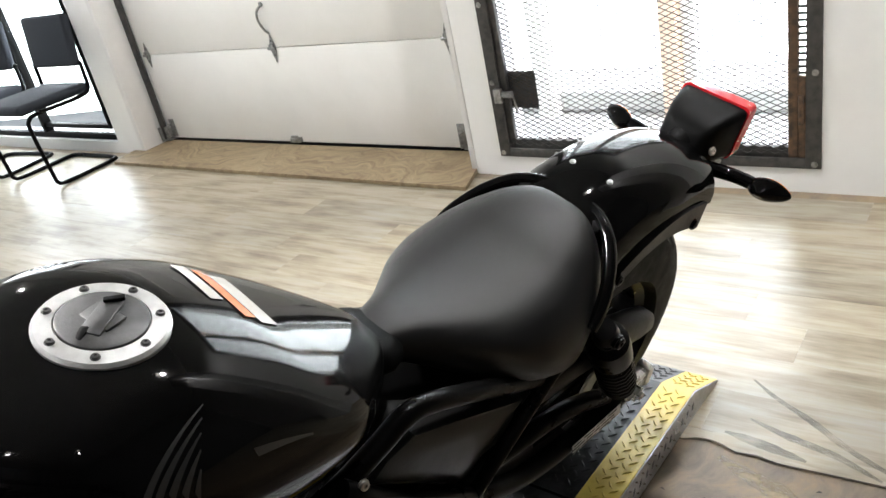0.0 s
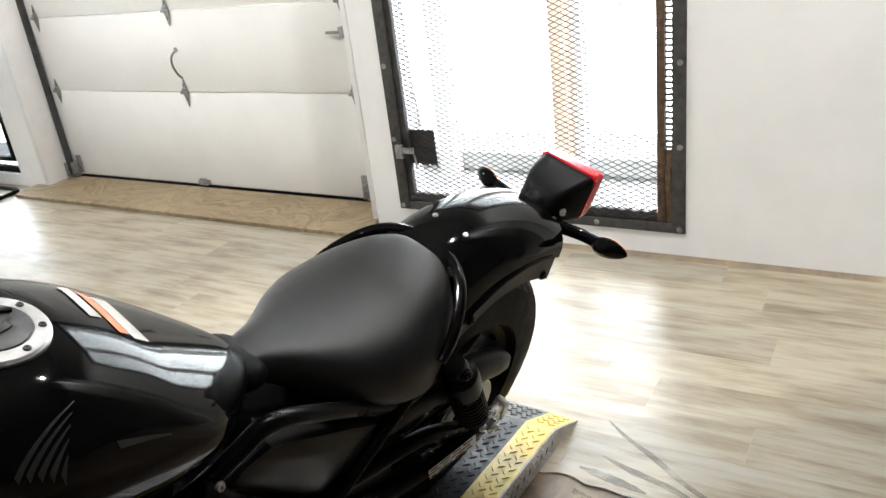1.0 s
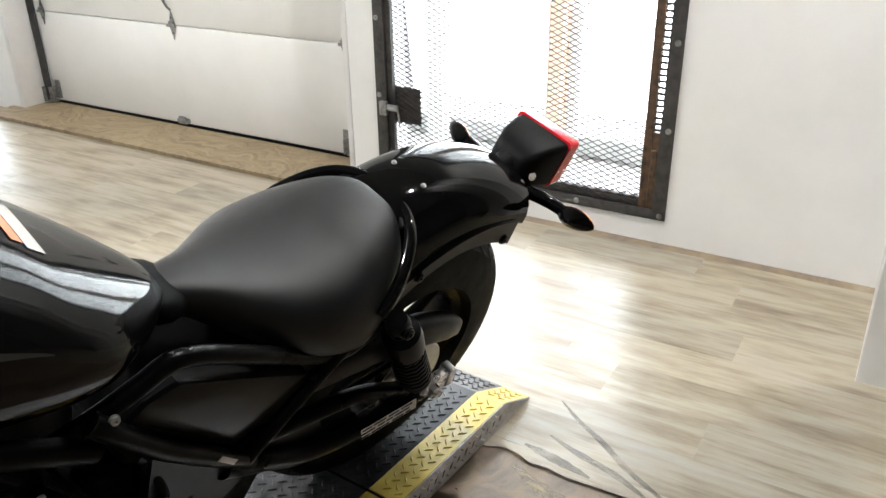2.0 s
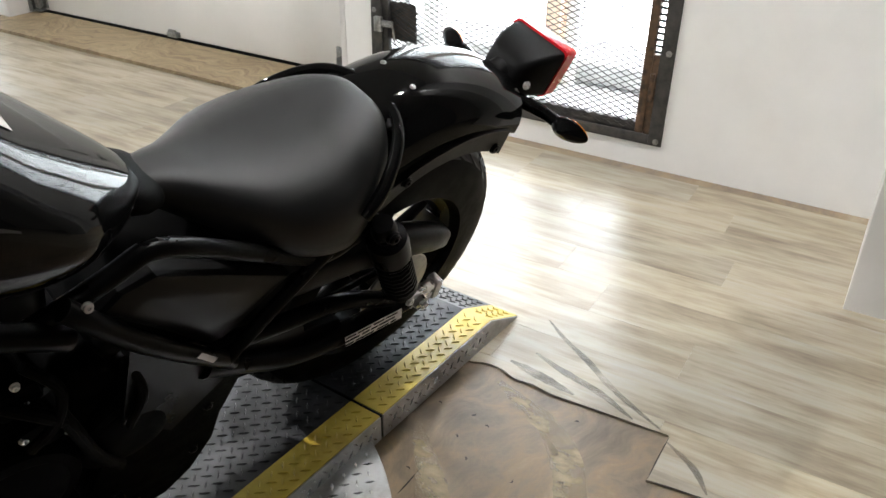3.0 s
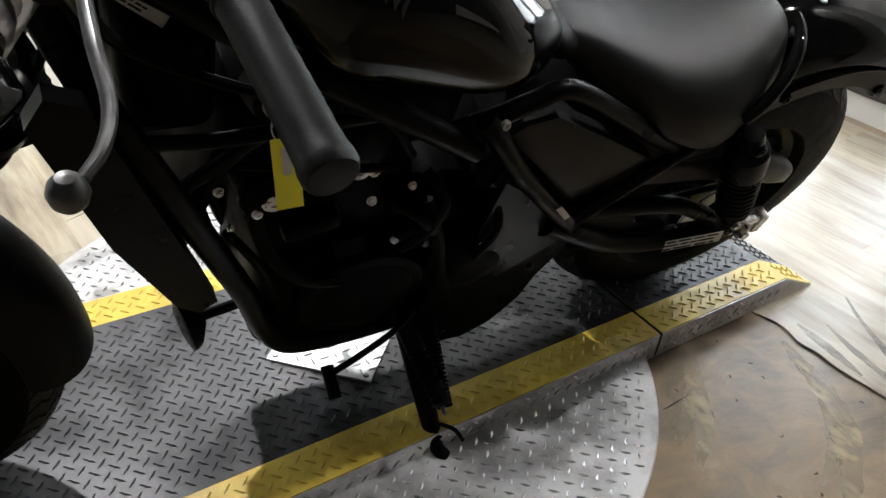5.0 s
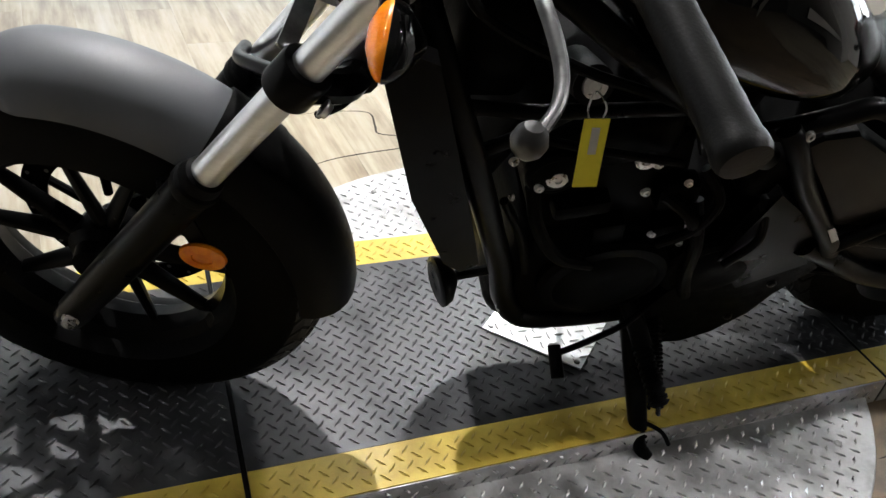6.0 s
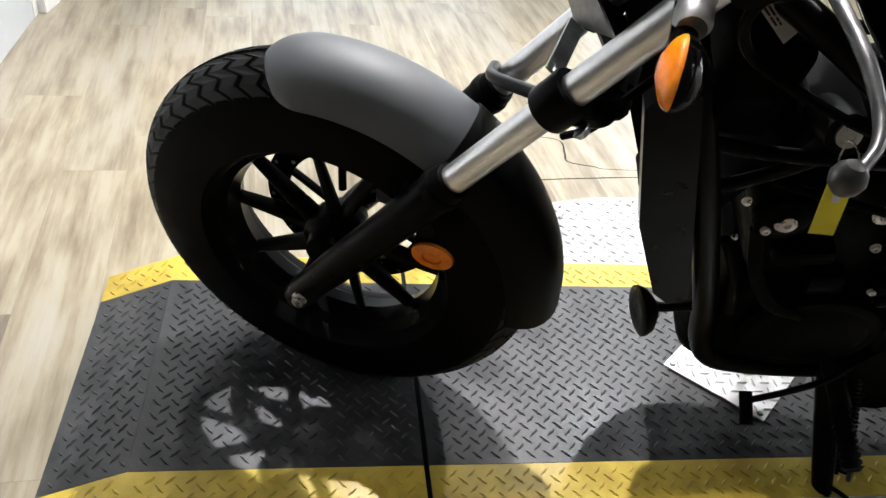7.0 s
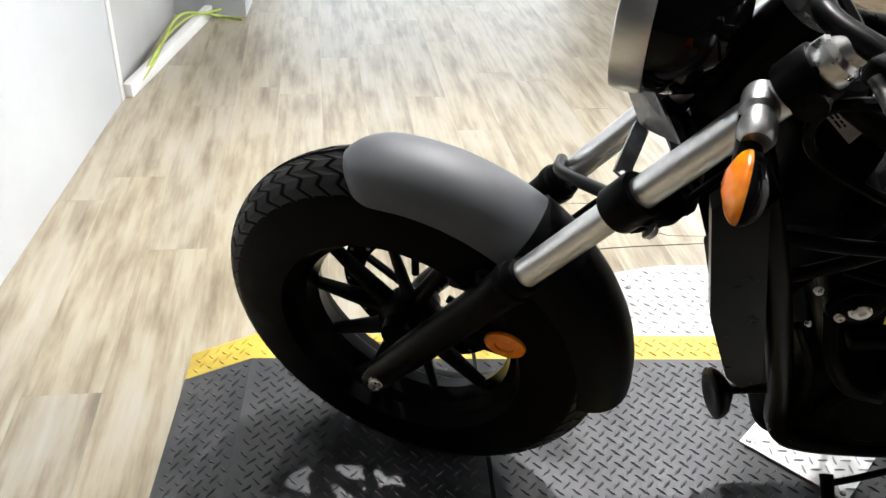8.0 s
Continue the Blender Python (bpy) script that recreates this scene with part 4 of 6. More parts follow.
tube(bm, [V(1.12, 0.03, 0.78), V(1.15, 0.045, 0.74), V(1.17, 0.05, 0.70), V(1.20, 0.03, 0.66)], 0.005, 8)
tube(bm, [V(1.13, -0.02, 0.80), V(1.17, -0.06, 0.70), V(1.24, -0.105, 0.60), V(1.33, -0.125, 0.44)], 0.005, 8)
moved(bm, STEER)
part("brake_hose", bm, RUBBER, BIKE, "black brake hose")


# ---- front fender ----
def fender_arc(c, r, half, a0, a1, drop, steps, thick=0.003, narrow=0.0, round_tip=0.0, nose=0.0, tail=True):
    """A rolled fender: an arched section swept round the wheel."""
    def ring(a, f, inner):
        out = []
        hw = half * (1 - narrow * f)
        if round_tip:
            for end in ((f, 1 - f) if tail else (f,)):
                if end < round_tip:
                    hw *= math.sqrt(max(0.03, 1 - (1 - end / round_tip) ** 2))
        n = 14
        for k in range(n + 1):
            s = -1 + 2 * k / n
            y = hw * math.sin(s * math.pi / 2)
            fall = drop * (hw / half) * (1 - math.cos(s * math.pi / 2)) ** 1.1 + nose * (1 - hw / half)
            rr = r - fall - (thick if inner else 0)
            out.append(c + V(math.cos(a) * rr, y * (1 - (thick / half if inner else 0)), math.sin(a) * rr))
        return out

    bm = bmesh.new()
    rings = []
    for k in range(steps + 1):
        f = k / steps
        a = a0 + (a1 - a0) * f
        rings.append(ring(a, f, False) + ring(a, f, True)[::-1])
    loft(bm, rings)
    return bm


bm = fender_arc(FRONT, 0.352, 0.069, radians(69), radians(130), 0.060, 44, round_tip=0.20, nose=0.022, tail=False)
moved(bm, STEER)
front_fender = part("front_fender", bm, FENDER, BIKE, "matte dark grey front fender", sharp=50)
bm = fender_arc(FRONT, 0.3555, 0.0725, radians(119), radians(133), 0.062, 10, 0.003)
moved(bm, STEER)
part("fender_bracket", bm, MATTE, front_fender, "black fender bracket")

bm = fender_arc(FRONT, 0.3545, 0.072, radians(128), radians(177), 0.064, 30, 0.003)
moved(bm, STEER)
part("fender_flap", bm, MATTE, front_fender, "black rear fender flap", sharp=50)

# amber reflector on the left leg and its twin
for side in (1, -1):
    c = V(1.318, side * 0.118, 0.475)
    bm = bmesh.new()
    lathe(bm, [(0, 0), (0.024, 0), (0.026, 0.003), (0.025, 0.007), (0.012, 0.009), (0.011, 0.007), (0, 0.007)], c, (0, side, 0), 28)
    bmesh.ops.scale(bm, vec=(1.15, 1, 0.85), verts=bm.verts, space=Matrix.Translation(-c))
    moved(bm, STEER)
    refl = part("reflector", bm, AMBER, BIKE, "round amber fork reflector")
    bm = bmesh.new()
    slab(bm, [c + V(-0.012, -side * 0.004, 0.0), c + V(0.012, -side * 0.004, 0.0), c + V(0.035, -side * 0.004, 0.05), c + V(0.012, -side * 0.004, 0.06)], (0, side * 0.003, 0))
    moved(bm, STEER)
    part("reflector_bracket", bm, SATIN, refl)

# ---- headlight ----
HL = V(1.19, 0, 0.938)
bm = bmesh.new()
lathe(bm, [(0.0, -0.045), (0.04, -0.042), (0.065, -0.03), (0.082, -0.005), (0.088, 0.02), (0.088, 0.045), (0.0, 0.045)], HL, (1, 0, -0.06), 44)
moved(bm, STEER)
head = part("headlight", bm, GLOSS, BIKE, "round black headlight bucket")
bm = bmesh.new()
lathe(bm, [(0.080, 0.044), (0.0905, 0.044), (0.0925, 0.05), (0.0925, 0.072), (0.090, 0.078), (0.084, 0.08), (0.080, 0.074)], HL, (1, 0, -0.06), 48, closed=True)
moved(bm, STEER)
part("headlight_rim", bm, CHROME, head, "satin chrome headlight rim")
bm = bmesh.new()
lathe(bm, [(0.0, 0.062), (0.081, 0.06), (0.079, 0.068), (0.05, 0.082), (0.0, 0.088)], HL, (1, 0, -0.06), 36)
moved(bm, STEER)
part("headlight_lens", bm, GLASS, head)


def turn_signal(base, tip, face, m, size, label):
    """A teardrop indicator on a stalk: black shell and amber lens."""
    axis = (tip - base).normalized()
    c = tip - axis * 0.012
    bm = bmesh.new()
    tube(bm, [base, base + (c - base) * 0.5 + V(0, 0, 0.004), c - axis * size * 0.5], (0.014, 0.012), 12)
    up = V(0, 0, 1)
    side = face.cross(up).normalized()
    up = side.cross(face).normalized()
    if m:
        moved(bm, m)
    ob = part("turn_signal", bm, GLOSS, BIKE, label)

    def shell(f0, f1, steps, r_of):
        b = bmesh.new()
        rings = []
        for k in range(steps + 1):
            f = f0 + (f1 - f0) * k / steps
            r = r_of(k / steps)
            ring = []
            for j in range(24):
                a = 2 * math.pi * j / 24
                point = 1.0 + 0.28 * max(0.0, math.cos(a)) ** 3
                ring.append(c + face * f + axis * (math.cos(a) * r * 1.15 * point) + axis.cross(face) * (math.sin(a) * r * 0.82))
            rings.append(ring)
        loft(b, rings)
        return b

    b = shell(-size * 0.95, 0.0, 8, lambda s: size * max(0.08, math.sin(s * math.pi / 2)) ** 0.75)
    if m:
        moved(b, m)
    part("shell", b, GLOSS, ob, "glossy black shell")
    b = shell(0.0, size * 0.5, 6, lambda s: size * 0.98 * max(0.1, math.cos(s * math.pi / 2)) ** 0.5)
    if m:
        moved(b, m)
    part("lens", b, AMBER, ob, "amber lens")
    return ob


for side in (1, -1):
    turn_signal(V(1.119, side * 0.18, 0.962), V(1.1134, side * 0.3016, 0.947), V(1.0, side * 0.06, 0.03).normalized(), STEER, 0.032, "black front indicator with amber lens")
    bm = bmesh.new()
    lathe(bm, [(0.0, 0), (0.016, 0.0), (0.018, 0.005), (0.018, 0.028), (0.014, 0.033), (0, 0.033)], V(1.121, side * 0.182, 0.961), V(-0.05, side, -0.12), 20)
    lathe(bm, [(0.0, 0.033), (0.014, 0.033), (0.017, 0.045), (0.017, 0.062), (0.013, 0.07), (0, 0.07)], V(1.121, side * 0.182, 0.961), V(-0.05, side, -0.12), 20)
    moved(bm, STEER)
    part("signal_mount", bm, DISC, BIKE, "grey metal indicator stalk")
    bm = bmesh.new()
    tube(bm, [V(1.112, side * 0.10, 0.955), V(1.115, side * 0.135, 0.966), V(1.121, side * 0.186, 0.961)], 0.016, 14)
    moved(bm, STEER)
    part("signal_bracket", bm, SATIN, BIKE, "black indicator bracket")

# ---- handlebar ----
bm = bmesh.new()
BAR = [V(0.865, 0.372, 0.989), V(0.911, 0.262, 1.012), V(1.000, 0.190, 1.024), V(1.062, 0.12, 1.020), V(1.07, 0.06, 1.018), V(1.07, 0.0, 1.012)]
full = BAR + [V(p.x + 0.15 * min(1, p.y / 0.3), -p.y + 0.02 * min(1, p.y / 0.3), p.z) for p in BAR[-2::-1]]
tube(bm, full, 0.0111, 14)
moved(bm, STEER)
handlebar = part("handlebar", bm, SATIN, BIKE, "black swept handlebar")
for side in (1, -1):
    back = V(0, 0, 0) if side > 0 else V(0.15, 0.02, 0)
    a, b = V(0.917, side * 0.250, 1.0145) + back, V(0.8595, side * 0.387, 0.9862) + back
    bm = bmesh.new()
    n = 16
    rings = []
    d = (b - a)
    prof = [(0.0, 0.020), (0.02, 0.020), (0.03, 0.018)] + [(0.06 + 0.84 * k / n, 0.0175 + (0.0004 if k % 2 else 0)) for k in range(n)] + [(0.92, 0.018), (0.95, 0.0192), (1.0, 0.0192), (1.03, 0.017), (1.035, 0.0)]
    lathe(bm, [(r, f * d.length) for f, r in prof], a, d, 22)
    moved(bm, STEER)
    part("grip", bm, GRIPRUBBER, handlebar, "black rubber grip")
    bm = bmesh.new()
    perch = V(0.985, side * 0.205, 1.026) + back
    rbox(bm, perch, (0.030, 0.030, 0.026), 0.008, Euler((0, 0, radians(-side * 35))).to_matrix(), 3)
    rbox(bm, perch + V(0.03, side * 0.0, 0.0), (0.04, 0.03, 0.024), 0.006, Euler((0, 0, radians(-side * 35))).to_matrix(), 3)
    moved(bm, STEER)
    part("lever_perch", bm, SATIN, handlebar)
    bm = bmesh.new()
    tube(bm, [perch + V(0.045, side * 0.01, 0), V(1.019, side * 0.235, 1.021), V(0.996, side * 0.325, 1.022), V(0.982, side * 0.370, 1.012), V(0.981, side * 0.400, 1.006), V(0.989, side * 0.421, 1.000)], (0.0050, 0.0038), 12, flat=1.2)
    lathe(bm, [(0.0, -0.0125), (0.0055, -0.0105), (0.0095, -0.006), (0.0112, 0.0), (0.0095, 0.006), (0.0055, 0.0105), (0.0, 0.0118)], V(0.995, side * 0.428, 0.997), (0, 0, 1), 20)
    moved(bm, STEER)
    part("lever", bm, LEVERGREY, handlebar, "grey alloy lever with ball end")
bm = bmesh.new()
tube(bm, [V(1.03, 0.19, 1.02), V(1.09, 0.135, 0.96), V(1.062, 0.105, 0.87), V(0.95, 0.132, 0.825), V(0.81, 0.142, 0.778), V(0.75, 0.14, 0.70)], 0.0062, 8)
part("clutch_cable", bm, RUBBER, BIKE, "black clutch cable")

# ---- fuel tank ----
def tank_ring(x, zt, zb, hw, n=28, sharp=0.72):
    """Section of the tank: a domed top, full shoulders and tucked-in bottom."""
    out = []
    zm = zb + (zt - zb) * 0.42
    for k in range(n):
        a = 2 * math.pi * k / n
        c, s = math.cos(a), math.sin(a)
        y = hw * math.copysign(abs(c) ** sharp, c)
        z = zm + ((zt - zm) * abs(s) ** 0.9 if s > 0 else -(zm - zb) * abs(s) ** 0.75)
        out.append(V(x, y, z))
    return out


TANK = [(0.985, 0.962, 0.905, 0.03), (0.965, 0.976, 0.885, 0.065), (0.935, 0.989, 0.855, 0.105), (0.90, 0.998, 0.825, 0.142), (0.865, 1.003, 0.800, 0.162), (0.81, 0.994, 0.785, 0.166), (0.755, 0.972, 0.765, 0.162), (0.70, 0.935, 0.752, 0.156), (0.655, 0.895, 0.750, 0.146), (0.622, 0.866, 0.754, 0.131), (0.592, 0.840, 0.757, 0.110), (0.562, 0.814, 0.760, 0.084), (0.537, 0.792, 0.762, 0.058), (0.518, 0.774, 0.762, 0.034)]


def tank_top(x):
    for (x0, z0, *_), (x1, z1, *_) in zip(TANK, TANK[1:]):
        if x1 <= x <= x0:
            return z0 + (z1 - z0) * (x0 - x) / (x0 - x1)
    return TANK[0][1]


bm = bmesh.new()
rows = []
for i in range(len(TANK) - 1):
    for k in range(4):
        f = k / 4
        p = [TANK[max(i - 1, 0)], TANK[i], TANK[i + 1], TANK[min(i + 2, len(TANK) - 1)]]
        rows.append([0.5 * (2 * b + (c - a) * f + (2 * a - 5 * b + 4 * c - d) * f * f + (3 * b - a - 3 * c + d) * f**3) for a, b, c, d in zip(*p)])
rows.append(TANK[-1])
loft(bm, [tank_ring(*r) for r in rows])
tank = part("fuel_tank", bm, GLOSS, BIKE, "gloss black teardrop fuel tank", sharp=60)


def on_tank(x, y, lift):
    """A place on the tank's skin above (x, y)."""
    for r0, r1 in zip(rows, rows[1:]):
        if r1[0] <= x <= r0[0]:
            f = (r0[0] - x) / (r0[0] - r1[0])
            x_, zt, zb, hw = [a + (b - a) * f for a, b in zip(r0, r1)]
            zm = zb + (zt - zb) * 0.42
            c = min(0.999, (abs(y) / hw)) ** (1 / 0.72)
            return V(x, y, zm + (zt - zm) * math.sqrt(max(0.0, 1 - c * c)) ** 0.9 + lift)
    return V(x, y, 0.9)


def tank_decal(name, x0, x1, y0, y1, skew, material, label, n=14):
    bm = bmesh.new()
    rows_ = []
    for i in range(n + 1):
        y = y0 + (y1 - y0) * i / n
        rows_.append([on_tank(x0 + (x1 - x0) * j / 3 + skew * abs(y), y, 0.0012) for j in range(4)])
    grid = [[bm.verts.new(p) for p in r] for r in rows_]
    for a, b in zip(grid, grid[1:]):
        for j in range(3):
            bm.faces.new((a[j], a[j + 1], b[j + 1], b[j]))
    return part(name, bm, material, tank, label)


STRIPE_W = worn("pale_stripe", (0.42, 0.40, 0.37), (0.5, 0.48, 0.45), (0.12, 0.2), 20, bump=0, coat=0.6)
STRIPE_O = worn("orange_stripe", (0.62, 0.17, 0.07), (0.7, 0.2, 0.08), (0.12, 0.2), 20, bump=0, coat=0.6)
tank_decal("stripe", 0.709, 0.696, -0.080, -0.004, 0.0, STRIPE_W, "pale grey stripe")
tank_decal("stripe", 0.692, 0.681, -0.072, 0.026, 0.0, STRIPE_O, "orange stripe")
tank_decal("stripe", 0.680, 0.662, -0.062, 0.034, 0.0, STRIPE_W, "pale grey stripe")

# filler cap
CAPN = V(-0.20, 0, 1).normalized()
CAP = V(0.816, 0.010, tank_top(0.816) - 0.005)
bm = bmesh.new()
lathe(bm, [(0.0, -0.02), (0.054, -0.02), (0.0555, 0.004), (0.053, 0.0075), (0.039, 0.0085), (0.038, 0.006), (0.0, 0.006)], CAP, CAPN, 56)
cap = part("filler_cap", bm, CAPMETAL, tank, "brushed steel filler cap ring")
bm = bmesh.new()
lathe(bm, [(0.0, 0.006), (0.0375, 0.006), (0.0375, 0.0095), (0.035, 0.011), (0.0, 0.0115)], CAP, CAPN, 40)
rbox(bm, CAP + CAPN * 0.0125, (0.046, 0.020, 0.004), 0.002, Euler((0, radians(-4), radians(35))).to_matrix())
rbox(bm, CAP + CAPN * 0.0122, (0.022, 0.034, 0.003), 0.002, Euler((0, radians(-4), radians(15))).to_matrix())
part("cap_lid", bm, CAPGREY, tank, "grey cast cap lid")
bm = bmesh.new()
rbox(bm, CAP + V(0.021, 0.010, 0.0135), (0.018, 0.008, 0.006), 0.002, Euler((0, 0, radians(40))).to_matrix())
part("key_slot", bm, MATTE, tank, "black key slot")
bm = bmesh.new()
rbox(bm, CAP + V(-0.019, -0.010, 0.0145), (0.018, 0.005, 0.004), 0.001, Euler((0, 0, radians(-30))).to_matrix())
part("keyhole_cover", bm, MATTE, tank)
for k in range(7):
    a = 2 * math.pi * k / 7 + 0.2
    side = CAPN.orthogonal().normalized()
    p = CAP + (side * math.cos(a) + CAPN.cross(side) * math.sin(a)) * 0.046
    bolt_part(tank, p + CAPN * 0.0075, CAPN, 0.0034, 0.003, CAPGREY, name="cap_screw")
# wing emblem on the flank, as plain blades
def skin_strip(name, a, b, wide, material, label):
    """A thin raised strip on the tank's skin from a to b, given as (x, y)."""
    bm = bmesh.new()
    prev = None
    for k in range(9):
        f = k / 8
        x, y = a[0] + (b[0] - a[0]) * f, a[1] + (b[1] - a[1]) * f
        w = wide * (1 - 0.75 * f)
        pair = [bm.verts.new(on_tank(x, y, 0.0014)), bm.verts.new(on_tank(x - w * 0.3, min(y + w, 0.1625), 0.0014))]
        if prev:
            bm.faces.new((prev[0], pair[0], pair[1], prev[1]))
        prev = pair
    return part(name, bm, material, tank, label)


for k in range(5):
    skin_strip("emblem_blade", (0.868 - 0.009 * k, 0.1475 + 0.0025 * k), (0.792 + 0.007 * k, 0.116 + 0.0085 * k), 0.004, DATAGREY, "dark grey wing blade emblem")
skin_strip("emblem_bar", (0.772, 0.150), (0.71, 0.148), 0.004, DATAGREY, "dark grey name bar")

# matte cover between tank and seat
bm = bmesh.new()
loft(bm, [tank_ring(*r) for r in ((0.560, 0.786, 0.740, 0.050), (0.545, 0.784, 0.736, 0.062), (0.524, 0.775, 0.732, 0.063), (0.502, 0.766, 0.728, 0.054), (0.484, 0.756, 0.726, 0.036), (0.473, 0.744, 0.724, 0.018))])
part("tank_tail_cover", bm, RUBBER, BIKE, "matte black tank tail cover", sharp=60)

# ---- seat ----
SEAT_ROWS = [(0.535, 0.762, 0.735, 0.022), (0.515, 0.768, 0.725, 0.030), (0.485, 0.768, 0.705, 0.042), (0.45, 0.762, 0.68, 0.061), (0.41, 0.755, 0.655, 0.091), (0.36, 0.751, 0.63, 0.127), (0.31, 0.753, 0.608, 0.148), (0.255, 0.760, 0.593, 0.153), (0.215, 0.770, 0.592, 0.143), (0.180, 0.777, 0.605, 0.127), (0.150, 0.780, 0.632, 0.104), (0.128, 0.777, 0.667, 0.077), (0.113, 0.765, 0.700, 0.052)]


def seat_ring(x, zt, zb, hw, n=36):
    out = []
    dish = 0.004
    for k in range(n):
        a = 2 * math.pi * k / n
        c, s = math.cos(a), math.sin(a)
        y = hw * math.copysign(abs(c) ** 0.70, c)
        if s >= 0:
            z = zb + (zt - zb) * (0.30 + 0.70 * abs(s) ** 0.80) - dish * (1 - abs(c)) * 0.6
        else:
            z = zb + (zt - zb) * 0.30 * (1 - abs(s) ** 0.5)
        bulge = 0.006 * math.sin(min(1.0, (z - zb) / (zt - zb)) * math.pi)
        out.append(V(x, y + math.copysign(bulge, y), z))
    return out


bm = bmesh.new()
rows_s = []
for i in range(len(SEAT_ROWS) - 1):
    for k in range(5):
        f = k / 5
        p = [SEAT_ROWS[max(i - 1, 0)], SEAT_ROWS[i], SEAT_ROWS[i + 1], SEAT_ROWS[min(i + 2, len(SEAT_ROWS) - 1)]]
        rows_s.append([0.5 * (2 * b + (c - a) * f + (2 * a - 5 * b + 4 * c - d) * f * f + (3 * b - a - 3 * c + d) * f**3) for a, b, c, d in zip(*p)])
rows_s.append(SEAT_ROWS[-1])
loft(bm, [seat_ring(*r) for r in rows_s])
seat = part("seat", bm, SEAT, BIKE, "black vinyl solo seat with soft sheen", sharp=60)
# glossy band hugging the back of the seat
bm = bmesh.new()
BAND_LINE = [(0.228, 0.154, 0.676), (0.209, 0.151, 0.692), (0.184, 0.141, 0.711), (0.152, 0.120, 0.735), (0.123, 0.090, 0.754), (0.102, 0.050, 0.762), (0.095, 0.0, 0.763)]
tube(bm, [V(*q_) for q_ in BAND_LINE] + [V(x, -y, z) for x, y, z in BAND_LINE[-2::-1]], 0.0105, 14, 8)
part("seat_band", bm, GLOSS, seat, "glossy black band behind the seat")
bm = bmesh.new()
tube(bm, [V(0.122, 0.075, 0.742), V(0.100, 0.0, 0.757), V(0.122, -0.075, 0.742)], 0.016, 12, 8)
part("seat_base", bm, MATTE, seat)

# ---- rear fender ----
bm = fender_arc(REAR, 0.466, 0.108, radians(62), radians(120), 0.078, 36, 0.004)
rear_fender = part("rear_fender", bm, GLOSS, BIKE, "gloss black rear fender", sharp=50)
bolt_part(rear_fender, V(0.050, 0.036, 0.783), V(0.13, 0.1, 1), 0.0042, 0.003, GALV)
bolt_part(rear_fender, V(0.050, -0.036, 0.783), V(0.13, -0.1, 1), 0.0042, 0.003, GALV)
for side in (1, -1):
    bm = bmesh.new()
    pts = []
    for k in range(9):
        a = radians(66 + 49 * k / 8)
        pts.append(REAR + V(math.cos(a) * (0.356 + 0.036 * k / 8), 0, math.sin(a) * (0.356 + 0.036 * k / 8)))
    low_ = []
    for k in range(9):
        a = radians(64 + 53 * k / 8)
        rr = 0.326 + 0.012 * math.sin(math.pi * k / 8) + 0.016 * k / 8
        low_.append(REAR + V(math.cos(a) * rr, 0, math.sin(a) * rr))
    slab(bm, [p + V(0, side * 0.100, 0) for p in pts + low_[::-1]], (0, side * 0.014, 0))
    soften(bm, 0.004, 2, 50)
    stay = part("fender_stay", bm, SIDEPLASTIC, rear_fender, "satin grey-black fender stay")
    for a in (74, 112):
        p = REAR + V(math.cos(radians(a)) * 0.352, side * 0.114, math.sin(radians(a)) * 0.352)
        bolt_part(stay, p, V(0, side, 0), 0.009, 0.006, SATIN)
# inner liner
bm = fender_arc(REAR, 0.415, 0.092, radians(64), radians(123), 0.08, 30, 0.003)
part("fender_liner", bm, MATTE, rear_fender, "matte inner fender liner", sharp=50)

# ---- tail light and rear indicators ----
def box_loft(rings_):
    b = bmesh.new()
    out = []
    for x, hy, z0, z1, rad_ in rings_:
        ring = []
        for cy, cz, a0 in ((1, 1, 0), (-1, 1, 90), (-1, -1, 180), (1, -1, 270)):
            for k in range(5):
                a = radians(a0 + 90 * k / 4)
                zc = z1 - rad_ if cz > 0 else z0 + rad_
                ring.append(V(x, cy * (hy - rad_) + rad_ * math.cos(a), zc + rad_ * math.sin(a)))
        out.append(ring)
    loft(b, out)
    return b


TAIL = Matrix.Translation((-0.308, 0, 0.722)) @ Matrix(((1, 0, -0.32, 0), (0, 1, 0, 0), (0.05, 0, 1, 0), (0, 0, 0, 1)))
bm = box_loft([(0.064, 0.030, -0.030, 0.012, 0.010), (0.056, 0.044, -0.038, 0.024, 0.012), (0.032, 0.056, -0.043, 0.038, 0.014), (-0.004, 0.065, -0.045, 0.045, 0.014), (-0.022, 0.067, -0.045, 0.046, 0.012)])
moved(bm, TAIL)
tail = part("tail_light", bm, MATTE, BIKE, "black tail light housing", sharp=45)
bm = box_loft([(-0.0225, 0.0695, -0.047, 0.050, 0.012), (-0.050, 0.070, -0.047, 0.049, 0.012), (-0.064, 0.066, -0.043, 0.045, 0.012), (-0.069, 0.052, -0.034, 0.036, 0.010)])
moved(bm, TAIL)
part("tail_lens", bm, RED, tail, "red tail light lens", sharp=45)
bm = bmesh.new()
tube(bm, [V(-0.20, 0, 0.705), V(-0.235, 0, 0.705), V(-0.275, 0, 0.715)], 0.024, 14, flat=1.3)
rbox(bm, (-0.235, 0, 0.688), (0.07, 0.10, 0.03), 0.01)
rbox(bm, (-0.250, 0, 0.680), (0.05, 0.12, 0.026), 0.01)
part("tail_bracket", bm, MATTE, tail)
bolt_part(tail, V(-0.262, 0.055, 0.712), V(0.2, 1, 0.3), 0.007, 0.005, BRIGHT)
